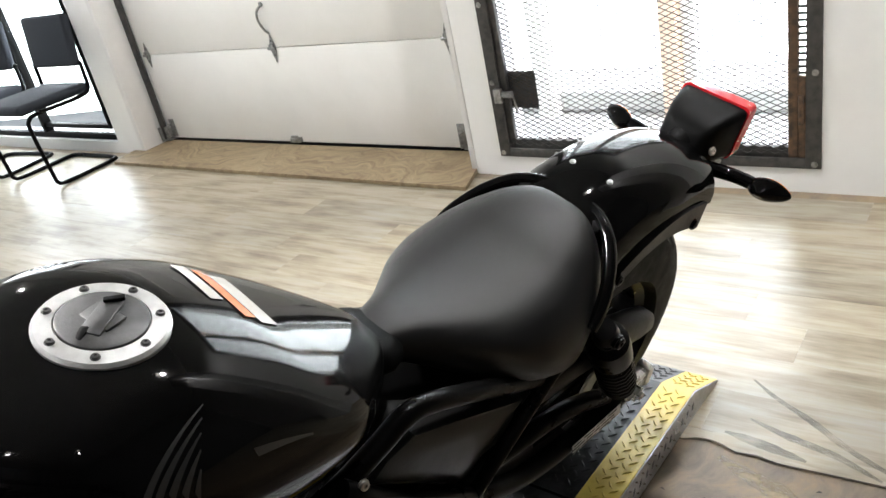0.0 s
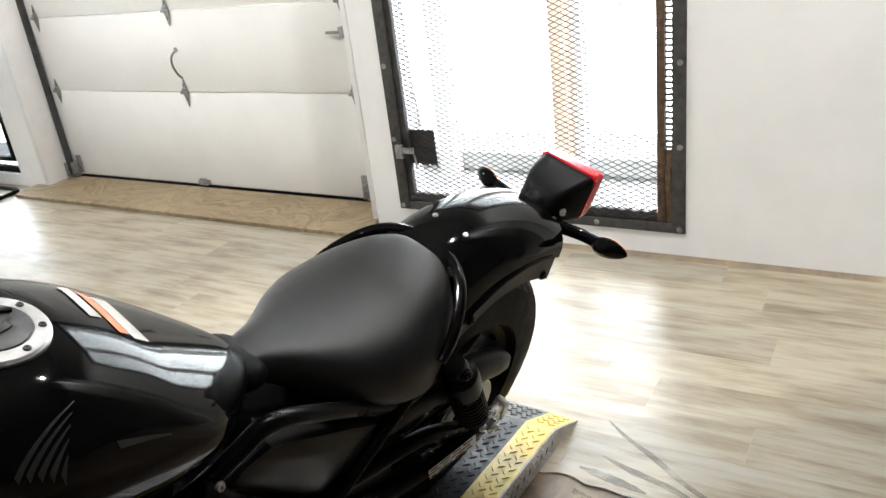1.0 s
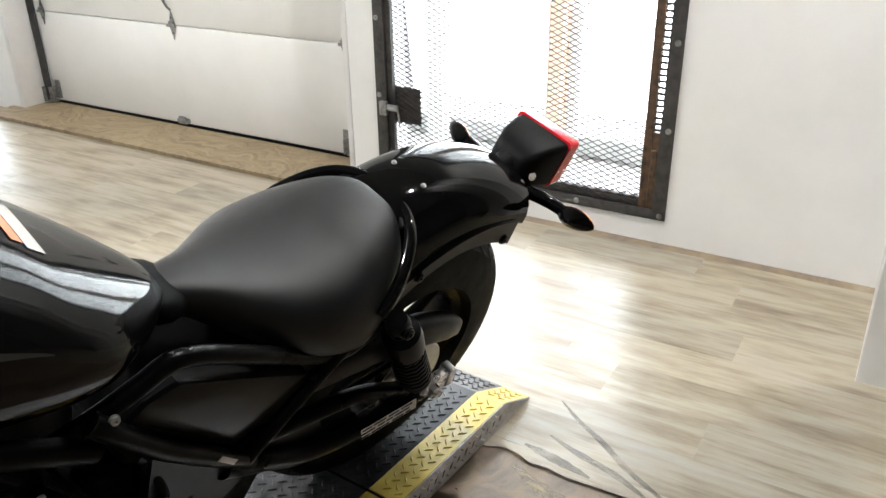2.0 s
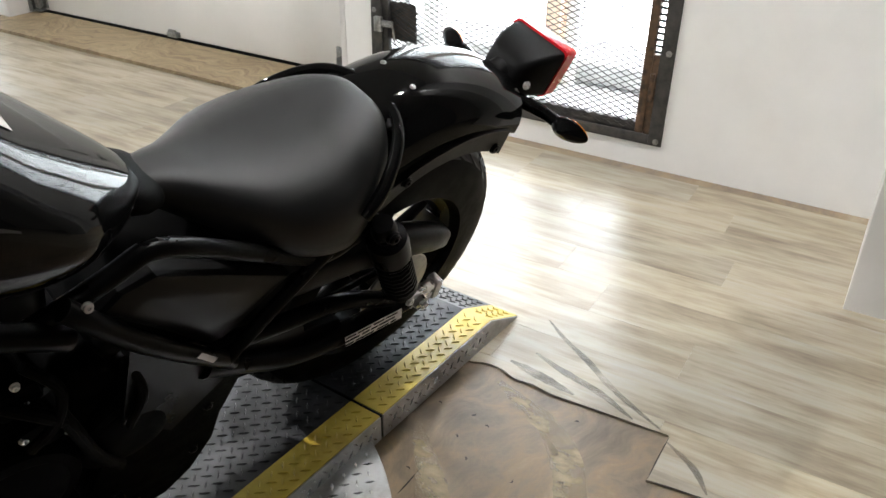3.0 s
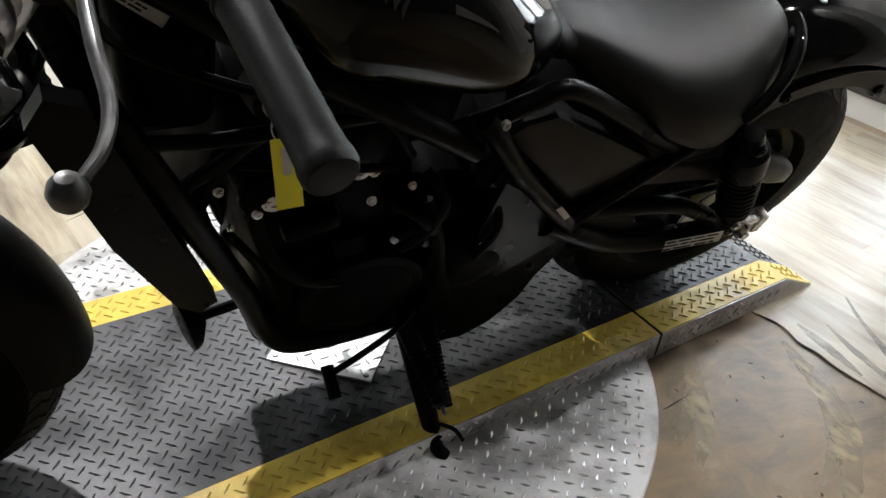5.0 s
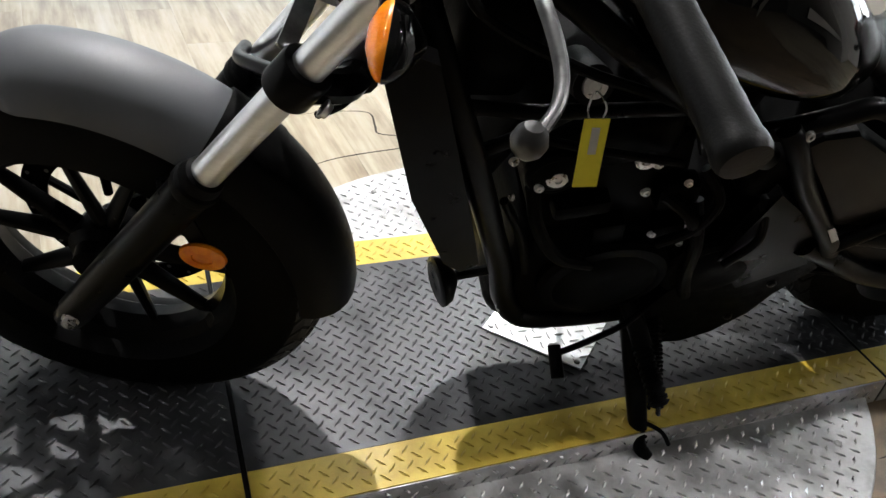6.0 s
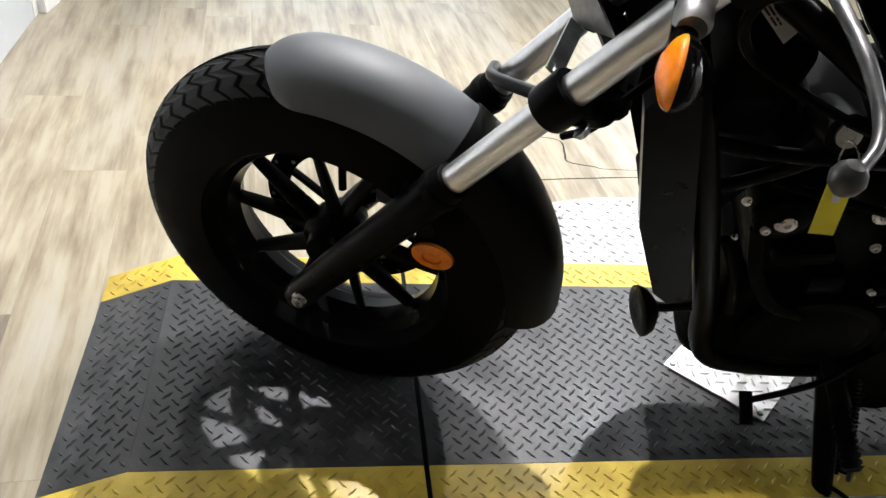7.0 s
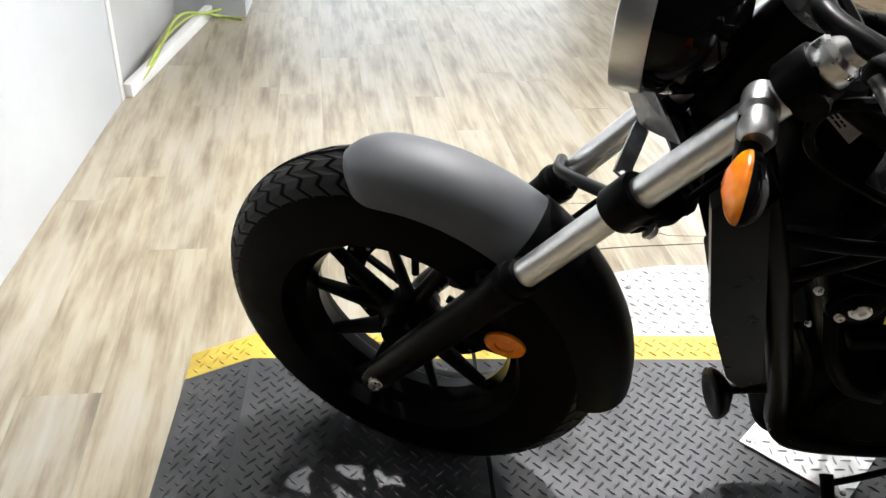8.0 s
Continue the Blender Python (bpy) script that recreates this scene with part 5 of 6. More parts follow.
for side in (1, -1):
    turn_signal(V(-0.250, side * 0.05, 0.682), V(-0.276, 0.180 if side > 0 else -0.154, 0.684), V(-1, side * 0.15, 0.0).normalized(), None, 0.029, "black rear indicator with amber lens")

# ---- shocks, swingarm, chain guard ----
for side in (1, -1):
    top, bot = V(0.166, side * 0.150, 0.618), V(0.050, side * 0.152, 0.388)
    ax_ = (bot - top).normalized()
    ln = (bot - top).length
    bm = bmesh.new()
    lathe(bm, [(0, -0.022), (0.018, -0.02), (0.022, 0.0), (0.020, 0.02), (0.034, 0.028), (0.036, 0.05), (0.035, 0.085), (0.024, 0.09), (0.02, 0.2), (0.03, ln - 0.055), (0.032, ln - 0.04), (0.016, ln - 0.03), (0.018, ln), (0.0, ln + 0.018)], top, ax_, 26)
    tube(bm, [top + V(0, -side * 0.03, 0), top + V(0, side * 0.022, 0)], 0.012, 12, curved=False)
    shock = part("shock_absorber", bm, SATIN, BIKE, "black rear shock absorber")
    bm = bmesh.new()
    u = ax_.orthogonal().normalized()
    w = ax_.cross(u)
    turns, n = 7.5, 90
    pts = [top + ax_ * (0.088 + (ln - 0.145) * k / n) + (u * math.cos(2 * math.pi * turns * k / n) + w * math.sin(2 * math.pi * turns * k / n)) * 0.029 for k in range(n + 1)]
    tube(bm, pts, 0.0055, 8, curved=False)
    part("spring", bm, SATIN, shock, "black coil spring")
    bolt_part(shock, top + V(0, side * 0.022, 0), V(0, side, 0), 0.010, 0.008, SATIN)
    bolt_part(shock, bot + V(0, side * 0.018, 0), V(0, side, 0), 0.008, 0.007, BRIGHT)
    # swingarm leg
    bm = bmesh.new()
    tube(bm, [V(0.47, side * 0.125, 0.455), V(0.40, side * 0.130, 0.420), V(0.32, side * 0.134, 0.375), V(0.22, side * 0.137, 0.348), V(0.10, side * 0.138, 0.340), V(0.02, side * 0.138, 0.337)], 0.023, 16, flat=0.9)
    tube(bm, [V(0.45, side * 0.118, 0.475), V(0.33, side * 0.122, 0.455), V(0.19, side * 0.128, 0.432), V(0.06, side * 0.132, 0.362)], 0.016, 12)
    slab(bm, [(0.440, side * 0.112, 0.470), (0.300, side * 0.112, 0.375), (0.170, side * 0.112, 0.350), (0.190, side * 0.112, 0.385), (0.270, side * 0.112, 0.405), (0.280, side * 0.112, 0.440)], (0, side * 0.018, 0))
    arm = part("swingarm", bm, SATIN, BIKE, "black tubular swingarm")
    bm = bmesh.new()
    rbox(bm, (-0.015, side * 0.142, 0.337), (0.085, 0.022, 0.044), 0.006)
    rbox(bm, (-0.06, side * 0.142, 0.339), (0.02, 0.030, 0.048), 0.004)
    adj = part("axle_adjuster", bm, BRIGHT, arm, "bright alloy axle adjuster")
    bm = bmesh.new()
    lathe(bm, [(0, 0), (0.017, 0), (0.017, 0.012), (0.010, 0.014), (0.010, 0.02), (0, 0.02)], V(-0.008, side * 0.153, 0.337), (0, side, 0), 6)
    part("axle_nut", bm, BRIGHT, adj, "zinc axle nut", sharp=20)
    if side > 0:
        bm = bmesh.new()
        a, b = V(0.198, 0.1620, 0.372), V(0.055, 0.1625, 0.362)
        slab(bm, [a, b, b - V(0.010, 0, 0.034), a - V(0.010, 0, 0.034)], (0, 0.001, 0))
        lab = part("warning_label", bm, PAPER, arm, "white warning label with unreadable print", smooth=False)
        bars(lab, a + V(-0.004, 0.0012, -0.003), b - a, (0, 0, -1), 0.135, [0.006, 0.006, 0.006], MATTE, random.Random(3))
bm = bmesh.new()
guard = []
for x, z, w, h in ((0.30, 0.515, 0.020, 0.026), (0.15, 0.502, 0.024, 0.032), (0.02, 0.474, 0.027, 0.035), (-0.05, 0.447, 0.026, 0.031), (-0.09, 0.432, 0.022, 0.025), (-0.108, 0.425, 0.012, 0.014), (-0.113, 0.423, 0.004, 0.005)):
    guard.append([V(x, 0.098 + w * math.copysign(abs(math.cos(a)) ** 0.7, math.cos(a)), z + h * math.copysign(abs(math.sin(a)) ** 0.7, math.sin(a))) for a in [2 * math.pi * n / 20 for n in range(20)]])
loft(bm, guard)
part("chain_guard", bm, SIDEPLASTIC, BIKE, "matte black chain guard", sharp=40)
bm = bmesh.new()
lathe(bm, [(0.05, -0.003), (0.085, -0.003), (0.088, 0.0), (0.085, 0.003), (0.05, 0.003)], REAR + V(0, 0.095, 0), (0, 1, 0), 40, closed=True)
part("sprocket", bm, DISC, rear_wheel, "steel rear sprocket")
bm = bmesh.new()
for z in (0.088, -0.085):
    tube(bm, [REAR + V(0, 0.095, z), V(0.48, 0.095, 0.37 + z * 0.35)], 0.008, 8, curved=False, flat=0.8)
part("chain", bm, ENGINE, BIKE, "dark drive chain")

# ---- frame ----
def frame_tube(name, pts, r, label="", material=SATIN, steps=6, sides=(1, -1), curved=True):
    for side in sides:
        bm = bmesh.new()
        tube(bm, [V(x, side * y, z) for x, y, z in pts], r, 14, steps, curved)
        part(name, bm, material, BIKE, label)


frame_tube("seat_rail", [(0.72, 0.118, 0.690), (0.662, 0.128, 0.722), (0.608, 0.129, 0.745), (0.567, 0.128, 0.760), (0.52, 0.127, 0.742), (0.443, 0.126, 0.694), (0.279, 0.126, 0.594), (0.20, 0.125, 0.60)], 0.0135, "black steel seat rail", sides=(1,))
frame_tube("seat_rail", [(0.72, 0.10, 0.640), (0.60, 0.105, 0.670), (0.52, 0.108, 0.668), (0.443, 0.112, 0.630), (0.279, 0.118, 0.580), (0.20, 0.120, 0.590)], 0.0135, "black steel seat rail", sides=(-1,))
frame_tube("lower_rail", [(0.675, 0.140, 0.735), (0.655, 0.148, 0.714), (0.60, 0.152, 0.642), (0.53, 0.152, 0.566), (0.464, 0.148, 0.497), (0.43, 0.140, 0.455)], 0.0145, "black steel frame rail")
frame_tube("rail_strut", [(0.450, 0.148, 0.474), (0.379, 0.144, 0.533), (0.278, 0.136, 0.602), (0.215, 0.130, 0.632)], 0.0115, "black steel strut")
frame_tube("main_tube", [(1.10, 0.035, 0.920), (0.98, 0.095, 0.872), (0.917, 0.120, 0.838), (0.797, 0.132, 0.763), (0.67, 0.138, 0.680)], 0.0165, "black steel main frame tube")
frame_tube("down_tube", [(1.13, 0.05, 0.87), (1.088, 0.095, 0.775), (1.05, 0.105, 0.688), (1.012, 0.107, 0.596), (0.97, 0.108, 0.49), (0.932, 0.108, 0.39), (0.905, 0.108, 0.30), (0.87, 0.108, 0.235), (0.82, 0.105, 0.208), (0.72, 0.10, 0.20), (0.63, 0.10, 0.22), (0.55, 0.10, 0.27)], 0.0185, "black steel down tube")
frame_tube("cross_tube", [(1.06, 0.098, 0.722), (0.97, 0.112, 0.730), (0.80, 0.112, 0.738)], 0.009, "black steel cross tube")
frame_tube("gusset_tube", [(1.035, 0.09, 0.62), (0.97, 0.10, 0.68), (0.93, 0.108, 0.73)], 0.009)
bm = bmesh.new()
tube(bm, [V(1.145, 0, 0.83), V(1.095, 0, 0.955)], 0.034, 20, curved=False)
part("steering_head", bm, SATIN, BIKE, "black steering head")
# data plate on the frame neck
bm = bmesh.new()
c1, c2, c3, c4 = V(1.0270, 0.0740, 0.8510), V(1.0090, 0.0620, 0.8680), V(1.0870, 0.0800, 0.9080), V(1.0660, 0.0680, 0.9150)
slab(bm, [c3, c1, c2, c4], (c1 - c3).cross(c4 - c3).normalized() * 0.0015)
plate = part("data_plate", bm, PLATEGREY, BIKE, "grey data label with unreadable print", smooth=False)
PN = (c1 - c3).cross(c4 - c3).normalized()
PN = PN if PN.y + PN.z > 0 else -PN
bars(plate, c3 + (c1 - c3) * 0.08 + (c4 - c3) * 0.1 + PN * 0.0018, c1 - c3, c4 - c3, 0.05, [0.0025] * 5, MATTE, random.Random(5))

# side cover
bm = bmesh.new()
quad = [(0.628, 0.686), (0.603, 0.708), (0.557, 0.716), (0.456, 0.660), (0.330, 0.586), (0.440, 0.508), (0.465, 0.512), (0.545, 0.600)]
cx_, cz_ = sum(p[0] for p in quad) / 8, sum(p[1] for p in quad) / 8
for side in (1, -1):
    bm = bmesh.new()
    loft(bm, [[V(cx_ + (x - cx_) * f, side * y, cz_ + (z - cz_) * f) for x, z in quad] for f, y in ((1.0, 0.10), (1.0, 0.126), (0.965, 0.132), (0.80, 0.137), (0.4, 0.139))])
    part("side_cover", bm, SIDEPLASTIC, BIKE, "matte black plastic side cover", sharp=25)
bolt_part(BIKE, V(0.652, 0.150, 0.735), V(0, 1, 0.4), 0.006, 0.005, GALV)
bm = bmesh.new()
slab(bm, [V(0.512, 0.167, 0.554), V(0.484, 0.167, 0.522), V(0.476, 0.166, 0.527), V(0.504, 0.166, 0.559)], (0, 0.001, 0.001))
part("warning_sticker", bm, PAPER, BIKE, "small white sticker on the frame rail", smooth=False)
bm = bmesh.new()
rbox(bm, (0.42, 0, 0.55), (0.36, 0.20, 0.18), 0.03, Euler((0, radians(-20), 0)).to_matrix(), 3)
rbox(bm, (0.30, 0, 0.53), (0.16, 0.19, 0.14), 0.03, None, 3)
part("battery_box", bm, MATTE, BIKE, "matte black under-seat box")

# ---- engine ----
SHIFT = V(-0.05, -0.020, -0.03)
SLANT = Euler((0, radians(18), 0)).to_matrix()
bm = bmesh.new()
rbox(bm, V(0.76, -0.01, 0.36) + SHIFT, (0.42, 0.25, 0.28), 0.04, None, 4)
engine = part("engine", bm, ENGINE, BIKE, "black cast engine block", sharp=40)
# the last two are dark blocks added to close see-through gaps
for name, c, size, edge, turn in (("cylinder", (0.86, -0.01, 0.55), (0.22, 0.22, 0.24), 0.02, SLANT), ("cylinder_head", (0.91, -0.01, 0.665), (0.21, 0.23, 0.10), 0.025, SLANT), ("gearbox", (0.62, -0.01, 0.47), (0.22, 0.22, 0.16), 0.04, None), ("oil_sump", (0.80, 0, 0.225), (0.24, 0.18, 0.08), 0.025, None), ("rear_gap_block", (0.80, 0.01, 0.71), (0.18, 0.15, 0.13), 0.03, None), ("front_gap_block", (1.075, 0.015, 0.795), (0.10, 0.13, 0.15), 0.025, None)):
    bm = bmesh.new()
    rbox(bm, V(*c) + SHIFT, size, edge, turn, 3)
    part(name, bm, ENGINE, engine, sharp=40)
for name, c, r, t, lab in (("alternator_cover", (0.765, 0.085, 0.35), 0.105, 0.045, "round black alternator cover"), ("sprocket_cover", (0.585, 0.085, 0.37), 0.085, 0.04, "black sprocket cover"), ("cam_cover", (0.918, 0.082, 0.60), 0.040, 0.02, "round cam cover")):
    bm = bmesh.new()
    lathe(bm, [(0, 0), (r, 0), (r, t * 0.5), (r * 0.94, t * 0.68), (r * 0.82, t * 0.75), (r * 0.78, t * 0.72), (r * 0.5, t), (r * 0.3, t), (0, t * 0.97)], c, (0, 1, 0), 40)
    part(name, bm, ENGINE, engine, lab)
for pts, r in (([(0.96, 0.085, 0.66), (0.90, 0.105, 0.665), (0.83, 0.11, 0.655), (0.76, 0.10, 0.63)], 0.006), ([(0.97, 0.09, 0.54), (0.93, 0.10, 0.47), (0.90, 0.105, 0.38)], 0.007), ([(0.72, 0.10, 0.62), (0.69, 0.125, 0.58), (0.70, 0.13, 0.52), (0.73, 0.12, 0.47)], 0.008), ([(0.60, 0.105, 0.56), (0.58, 0.13, 0.49), (0.60, 0.13, 0.42)], 0.007)):
    bm = bmesh.new()
    tube(bm, [V(*p) for p in pts], r, 10)
    part("wiring_loom", bm, RUBBER, engine)
for x, z, w, h in ((0.73, 0.555, 0.06, 0.05), (0.705, 0.46, 0.05, 0.06), (0.86, 0.53, 0.08, 0.03), (0.80, 0.47, 0.05, 0.05)):
    bm = bmesh.new()
    rbox(bm, (x, 0.088, z), (w, 0.035, h), 0.008, Euler((0, radians(14), 0)).to_matrix(), 2)
    part("casting_boss", bm, ENGINE, engine)
for x, z, r in ((0.985, 0.637, 0.007), (0.969, 0.564, 0.005), (0.937, 0.583, 0.008), (0.918, 0.601, 0.017), (0.812, 0.637, 0.0165), (0.793, 0.631, 0.009), (0.785, 0.57, 0.008), (0.723, 0.551, 0.0075), (0.731, 0.589, 0.007), (0.731, 0.467, 0.0075), (0.685, 0.478, 0.008), (0.675, 0.44, 0.007), (0.783, 0.413, 0.007), (0.846, 0.37, 0.0065), (0.986, 0.493, 0.005), (0.549, 0.283, 0.006), (0.84, 0.30, 0.006), (0.70, 0.27, 0.006)):
    bolt_part(engine, V(x, 0.100, z), V(0, 1, 0.15), r * 0.72, 0.006, BRIGHT)
bm = bmesh.new()
for pts in ([(0.94, 0.09, 0.57), (0.92, 0.115, 0.51), (0.87, 0.12, 0.44), (0.81, 0.115, 0.41)], [(0.70, 0.10, 0.55), (0.68, 0.13, 0.49), (0.65, 0.13, 0.39), (0.61, 0.12, 0.31)], [(0.75, 0.10, 0.56), (0.72, 0.125, 0.55), (0.69, 0.125, 0.51)]):
    tube(bm, [V(*p) for p in pts], 0.010, 10)
part("coolant_hose", bm, RUBBER, engine, "black coolant hose")
bm = bmesh.new()
tube(bm, [V(0.95, -0.05, 0.58), V(0.99, -0.06, 0.52), V(0.965, -0.08, 0.36), V(0.92, -0.10, 0.22), V(0.80, -0.13, 0.17), V(0.55, -0.15, 0.19), V(0.40, -0.17, 0.24)], 0.021, 16)
part("exhaust_pipe", bm, SATIN, BIKE, "satin black exhaust header")
bm = bmesh.new()
lathe(bm, [(0, 0), (0.035, 0), (0.052, 0.05), (0.056, 0.10), (0.056, 0.38), (0.048, 0.42), (0.03, 0.43), (0.03, 0.40), (0, 0.40)], V(0.42, -0.175, 0.235), V(-1, -0.05, 0.16), 28)
part("muffler", bm, SATIN, BIKE, "black muffler")

bm = bmesh.new()
rbox(bm, (0.475, -0.02, 0.285), (0.23, 0.20, 0.15), 0.045, Euler((0, radians(6), 0)).to_matrix(), 4)
rbox(bm, (0.505, 0.06, 0.40), (0.16, 0.12, 0.13), 0.03, Euler((0, radians(-18), 0)).to_matrix(), 3)
part("exhaust_chamber", bm, ENGINE, BIKE, "black exhaust chamber under the swingarm pivot", sharp=40)
# one plate stands for dark parts below the pivot and shadow among them
bm = bmesh.new()
slab(bm, [(0.392, 0.080, 0.375), (0.424, 0.080, 0.290), (0.434, 0.080, 0.222), (0.472, 0.080, 0.152), (0.520, 0.080, 0.118), (0.630, 0.080, 0.125), (0.650, 0.080, 0.250), (0.610, 0.080, 0.400), (0.450, 0.080, 0.440)], (0, 0.046, 0))
soften(bm, 0.012, 3)
cover = part("lower_cover", bm, ENGINE, BIKE, "black plate for the dark parts and shadow below the swingarm pivot", sharp=40)
for x, z in ((0.450, 0.330), (0.470, 0.215), (0.575, 0.165)):
    bolt_part(cover, V(x, 0.126, z), V(0, 1, 0), 0.007, 0.005, SATIN)
bm = bmesh.new()
slab(bm, [(0.470, 0.112, 0.500), (0.590, 0.112, 0.590), (0.600, 0.112, 0.420), (0.520, 0.112, 0.330), (0.430, 0.112, 0.400)], (0, 0.020, 0))
soften(bm, 0.006, 2)
part("pivot_plate", bm, SATIN, BIKE, "black swingarm pivot plate")

# radiator with its shroud
RAD = Euler((0, radians(-19), 0)).to_matrix()
bm = bmesh.new()
rbox(bm, (0.985, -0.01, 0.60), (0.032, 0.17, 0.29), 0.006, RAD)
radiator = part("radiator", bm, ENGINE, BIKE, "black radiator")
for side in (1, -1):
    bm = bmesh.new()
    prof = [(1.158, 0.80), (1.138, 0.835), (1.105, 0.82), (1.055, 0.67), (1.005, 0.52), (0.982, 0.445), (1.005, 0.425), (1.033, 0.45), (1.10, 0.60)]
    slab(bm, [V(x, side * 0.114, z) for x, z in prof], (0, side * 0.022, 0))
    soften(bm, 0.006, 2, 30)
    part("radiator_shroud", bm, SATIN, radiator, "satin black radiator side shroud")
bm = bmesh.new()
lathe(bm, [(0, 0), (0.012, 0), (0.034, 0.014), (0.039, 0.024), (0.039, 0.029), (0.030, 0.032), (0.014, 0.029), (0, 0.029)], V(0.992, 0.102, 0.352), V(1, 0.2, -0.1), 32)
tube(bm, [V(0.995, 0.10, 0.352), V(0.965, 0.10, 0.36), V(0.93, 0.105, 0.38)], 0.008, 8)
part("horn", bm, SATIN, BIKE, "black disc horn")

# ---- pegs, shift lever, side stand ----
for side in (1, -1):
    bm = bmesh.new()
    tube(bm, [V(0.686, side * 0.09, 0.28), V(0.676, side * 0.16, 0.265), V(0.668, side * 0.19, 0.25)], 0.017, 12)
    peg = part("footpeg", bm, SATIN, BIKE, "footpeg with ribbed rubber")
    a, b = V(0.671, side * 0.185, 0.252), V(0.648, side * 0.272, 0.212)
    d = b - a
    prof = [(0.0, 0.0)]
    for k in range(9):
        f = k / 9
        prof += [(0.0165, f * d.length + 0.001), (0.0165, (f + 0.065) * d.length), (0.0135, (f + 0.07) * d.length), (0.0135, (f + 0.105) * d.length)]
    prof += [(0.018, d.length), (0.012, d.length + 0.006), (0.0, d.length + 0.006)]
    bm = bmesh.new()
    lathe(bm, prof, a, d, 18)
    part("peg_rubber", bm, RUBBER, peg, "ribbed black rubber")
    bm = bmesh.new()
    tube(bm, [b, b + V(-0.012, side * 0.006, -0.035), b + V(-0.02, side * 0.004, -0.05)], 0.004, 8)
    part("bank_pin", bm, BRIGHT if side < 0 else SATIN, peg)
bm = bmesh.new()
tube(bm, [V(0.665, 0.14, 0.295), V(0.71, 0.165, 0.285), V(0.77, 0.18, 0.26), V(0.814, 0.186, 0.236)], 0.0055, 10)
shift = part("shift_lever", bm, SATIN, BIKE, "black shift lever")
bm = bmesh.new()
tube(bm, [V(0.815, 0.172, 0.238), V(0.815, 0.222, 0.222)], 0.0105, 12, curved=False)
part("lever_rubber", bm, RUBBER, shift, "black rubber toe piece")
bm = bmesh.new()
tube(bm, [V(0.655, 0.095, 0.23), V(0.648, 0.155, 0.182), V(0.638, 0.235, 0.118), V(0.632, 0.285, 0.078)], (0.022, 0.016), 14)
rbox(bm, (0.655, 0.095, 0.24), (0.05, 0.03, 0.06), 0.008)
stand = part("side_stand", bm, SATIN, BIKE, "black side stand, folded down")
bm = bmesh.new()
coil = [V(0.612, 0.110, 0.222).lerp(V(0.606, 0.250, 0.118), k / 192) + V(0.012 * math.cos(2 * math.pi * k / 8), 0.008 * math.sin(2 * math.pi * k / 8), 0.009 * math.sin(2 * math.pi * k / 8)) for k in range(193)]
tube(bm, coil, 0.0033, 6, curved=False)
part("stand_spring", bm, SATIN, stand, "black stand return spring")
bm = bmesh.new()
tube(bm, [V(0.634, 0.275, 0.086), V(0.629, 0.300, 0.066), V(0.618, 0.318, 0.058)], 0.0175, 14, flat=0.7)
part("stand_foot", bm, SATIN, stand)
bm = bmesh.new()
tube(bm, [V(0.640, 0.262, 0.105), V(0.606, 0.290, 0.112), V(0.592, 0.312, 0.100)], 0.0042, 8)
part("stand_tang", bm, SATIN, stand)

# ignition barrel, with the tagged key as a thing of its own
bm = bmesh.new()
tube(bm, [V(0.922, 0.05, 0.74), V(0.922, 0.108, 0.768)], 0.024, 20, curved=False)
ign = part("ignition_barrel", bm, MATTE, BIKE, "black ignition barrel")
bm = bmesh.new()
lathe(bm, [(0, 0), (0.0145, 0), (0.0145, 0.004), (0.0075, 0.004), (0.0075, 0.002), (0, 0.002)], V(0.922, 0.1085, 0.7685), V(0, 0.9, 0.45), 20)
part("barrel_face", bm, BRIGHT, ign, "bright key barrel face")
ROOT = BIKE.matrix_world.copy()
key = thing("key_tag", ROOT, "yellow key tag hanging from the ignition barrel", "key tag")
bm = bmesh.new()
T0, TD, TA = V(0.921, 0.140, 0.752), V(-0.006, 0.030, -0.082), V(0.031, 0.002, 0.002)
slab(bm, [T0 - TA * 0.5, T0 + TA * 0.5, T0 + TA * 0.5 + TD, T0 - TA * 0.5 + TD], V(0, 0.0012, 0.0005))
tag_part = part("tag_card", bm, TAG, key, "yellow card", smooth=False)
bm = bmesh.new()
slab(bm, [T0 - TA * 0.16 + TD * 0.12 + V(0, 0.0018, 0.001), T0 + TA * 0.16 + TD * 0.12 + V(0, 0.0018, 0.001), T0 + TA * 0.16 + TD * 0.5 + V(0, 0.0018, 0.001), T0 - TA * 0.16 + TD * 0.5 + V(0, 0.0018, 0.001)], V(0, 0.0008, 0.0003))
part("key_blade", bm, PAPER, key, "pale key bow")
bm = bmesh.new()
tube(bm, [T0 + V(-0.006, 0.001, -0.004), T0 + V(-0.008, -0.006, 0.012), T0 + V(0.004, -0.018, 0.022), T0 + V(0.012, -0.006, 0.010), T0 + V(0.008, 0.002, -0.004)], 0.0011, 8)
part("ring", bm, BRIGHT, key, "steel split ring")


# final seating of the bars, lamps and engine
SET_BACK = {"handlebar": (0.018, -0.044, -0.030), "turn_signal": (-0.014, -0.0745, -0.0635), "signal_mount": (-0.019, -0.0745, -0.050), "signal_bracket": (-0.046, -0.036, -0.026), "headlight": (0.0, -0.012, -0.008), "clutch_cable": (0.003, -0.010, -0.019), "front_fender": (-0.006, 0.002, -0.010), "reflector": (-0.008, -0.006, -0.004), "engine": (-0.006, 0.010, 0.004)}
for ob in BIKE.children:
    if ob.name not in ("turn_signal.002", "turn_signal.003"):
        ob.location = SET_BACK.get(ob.name.split(".")[0], (0, 0, 0))


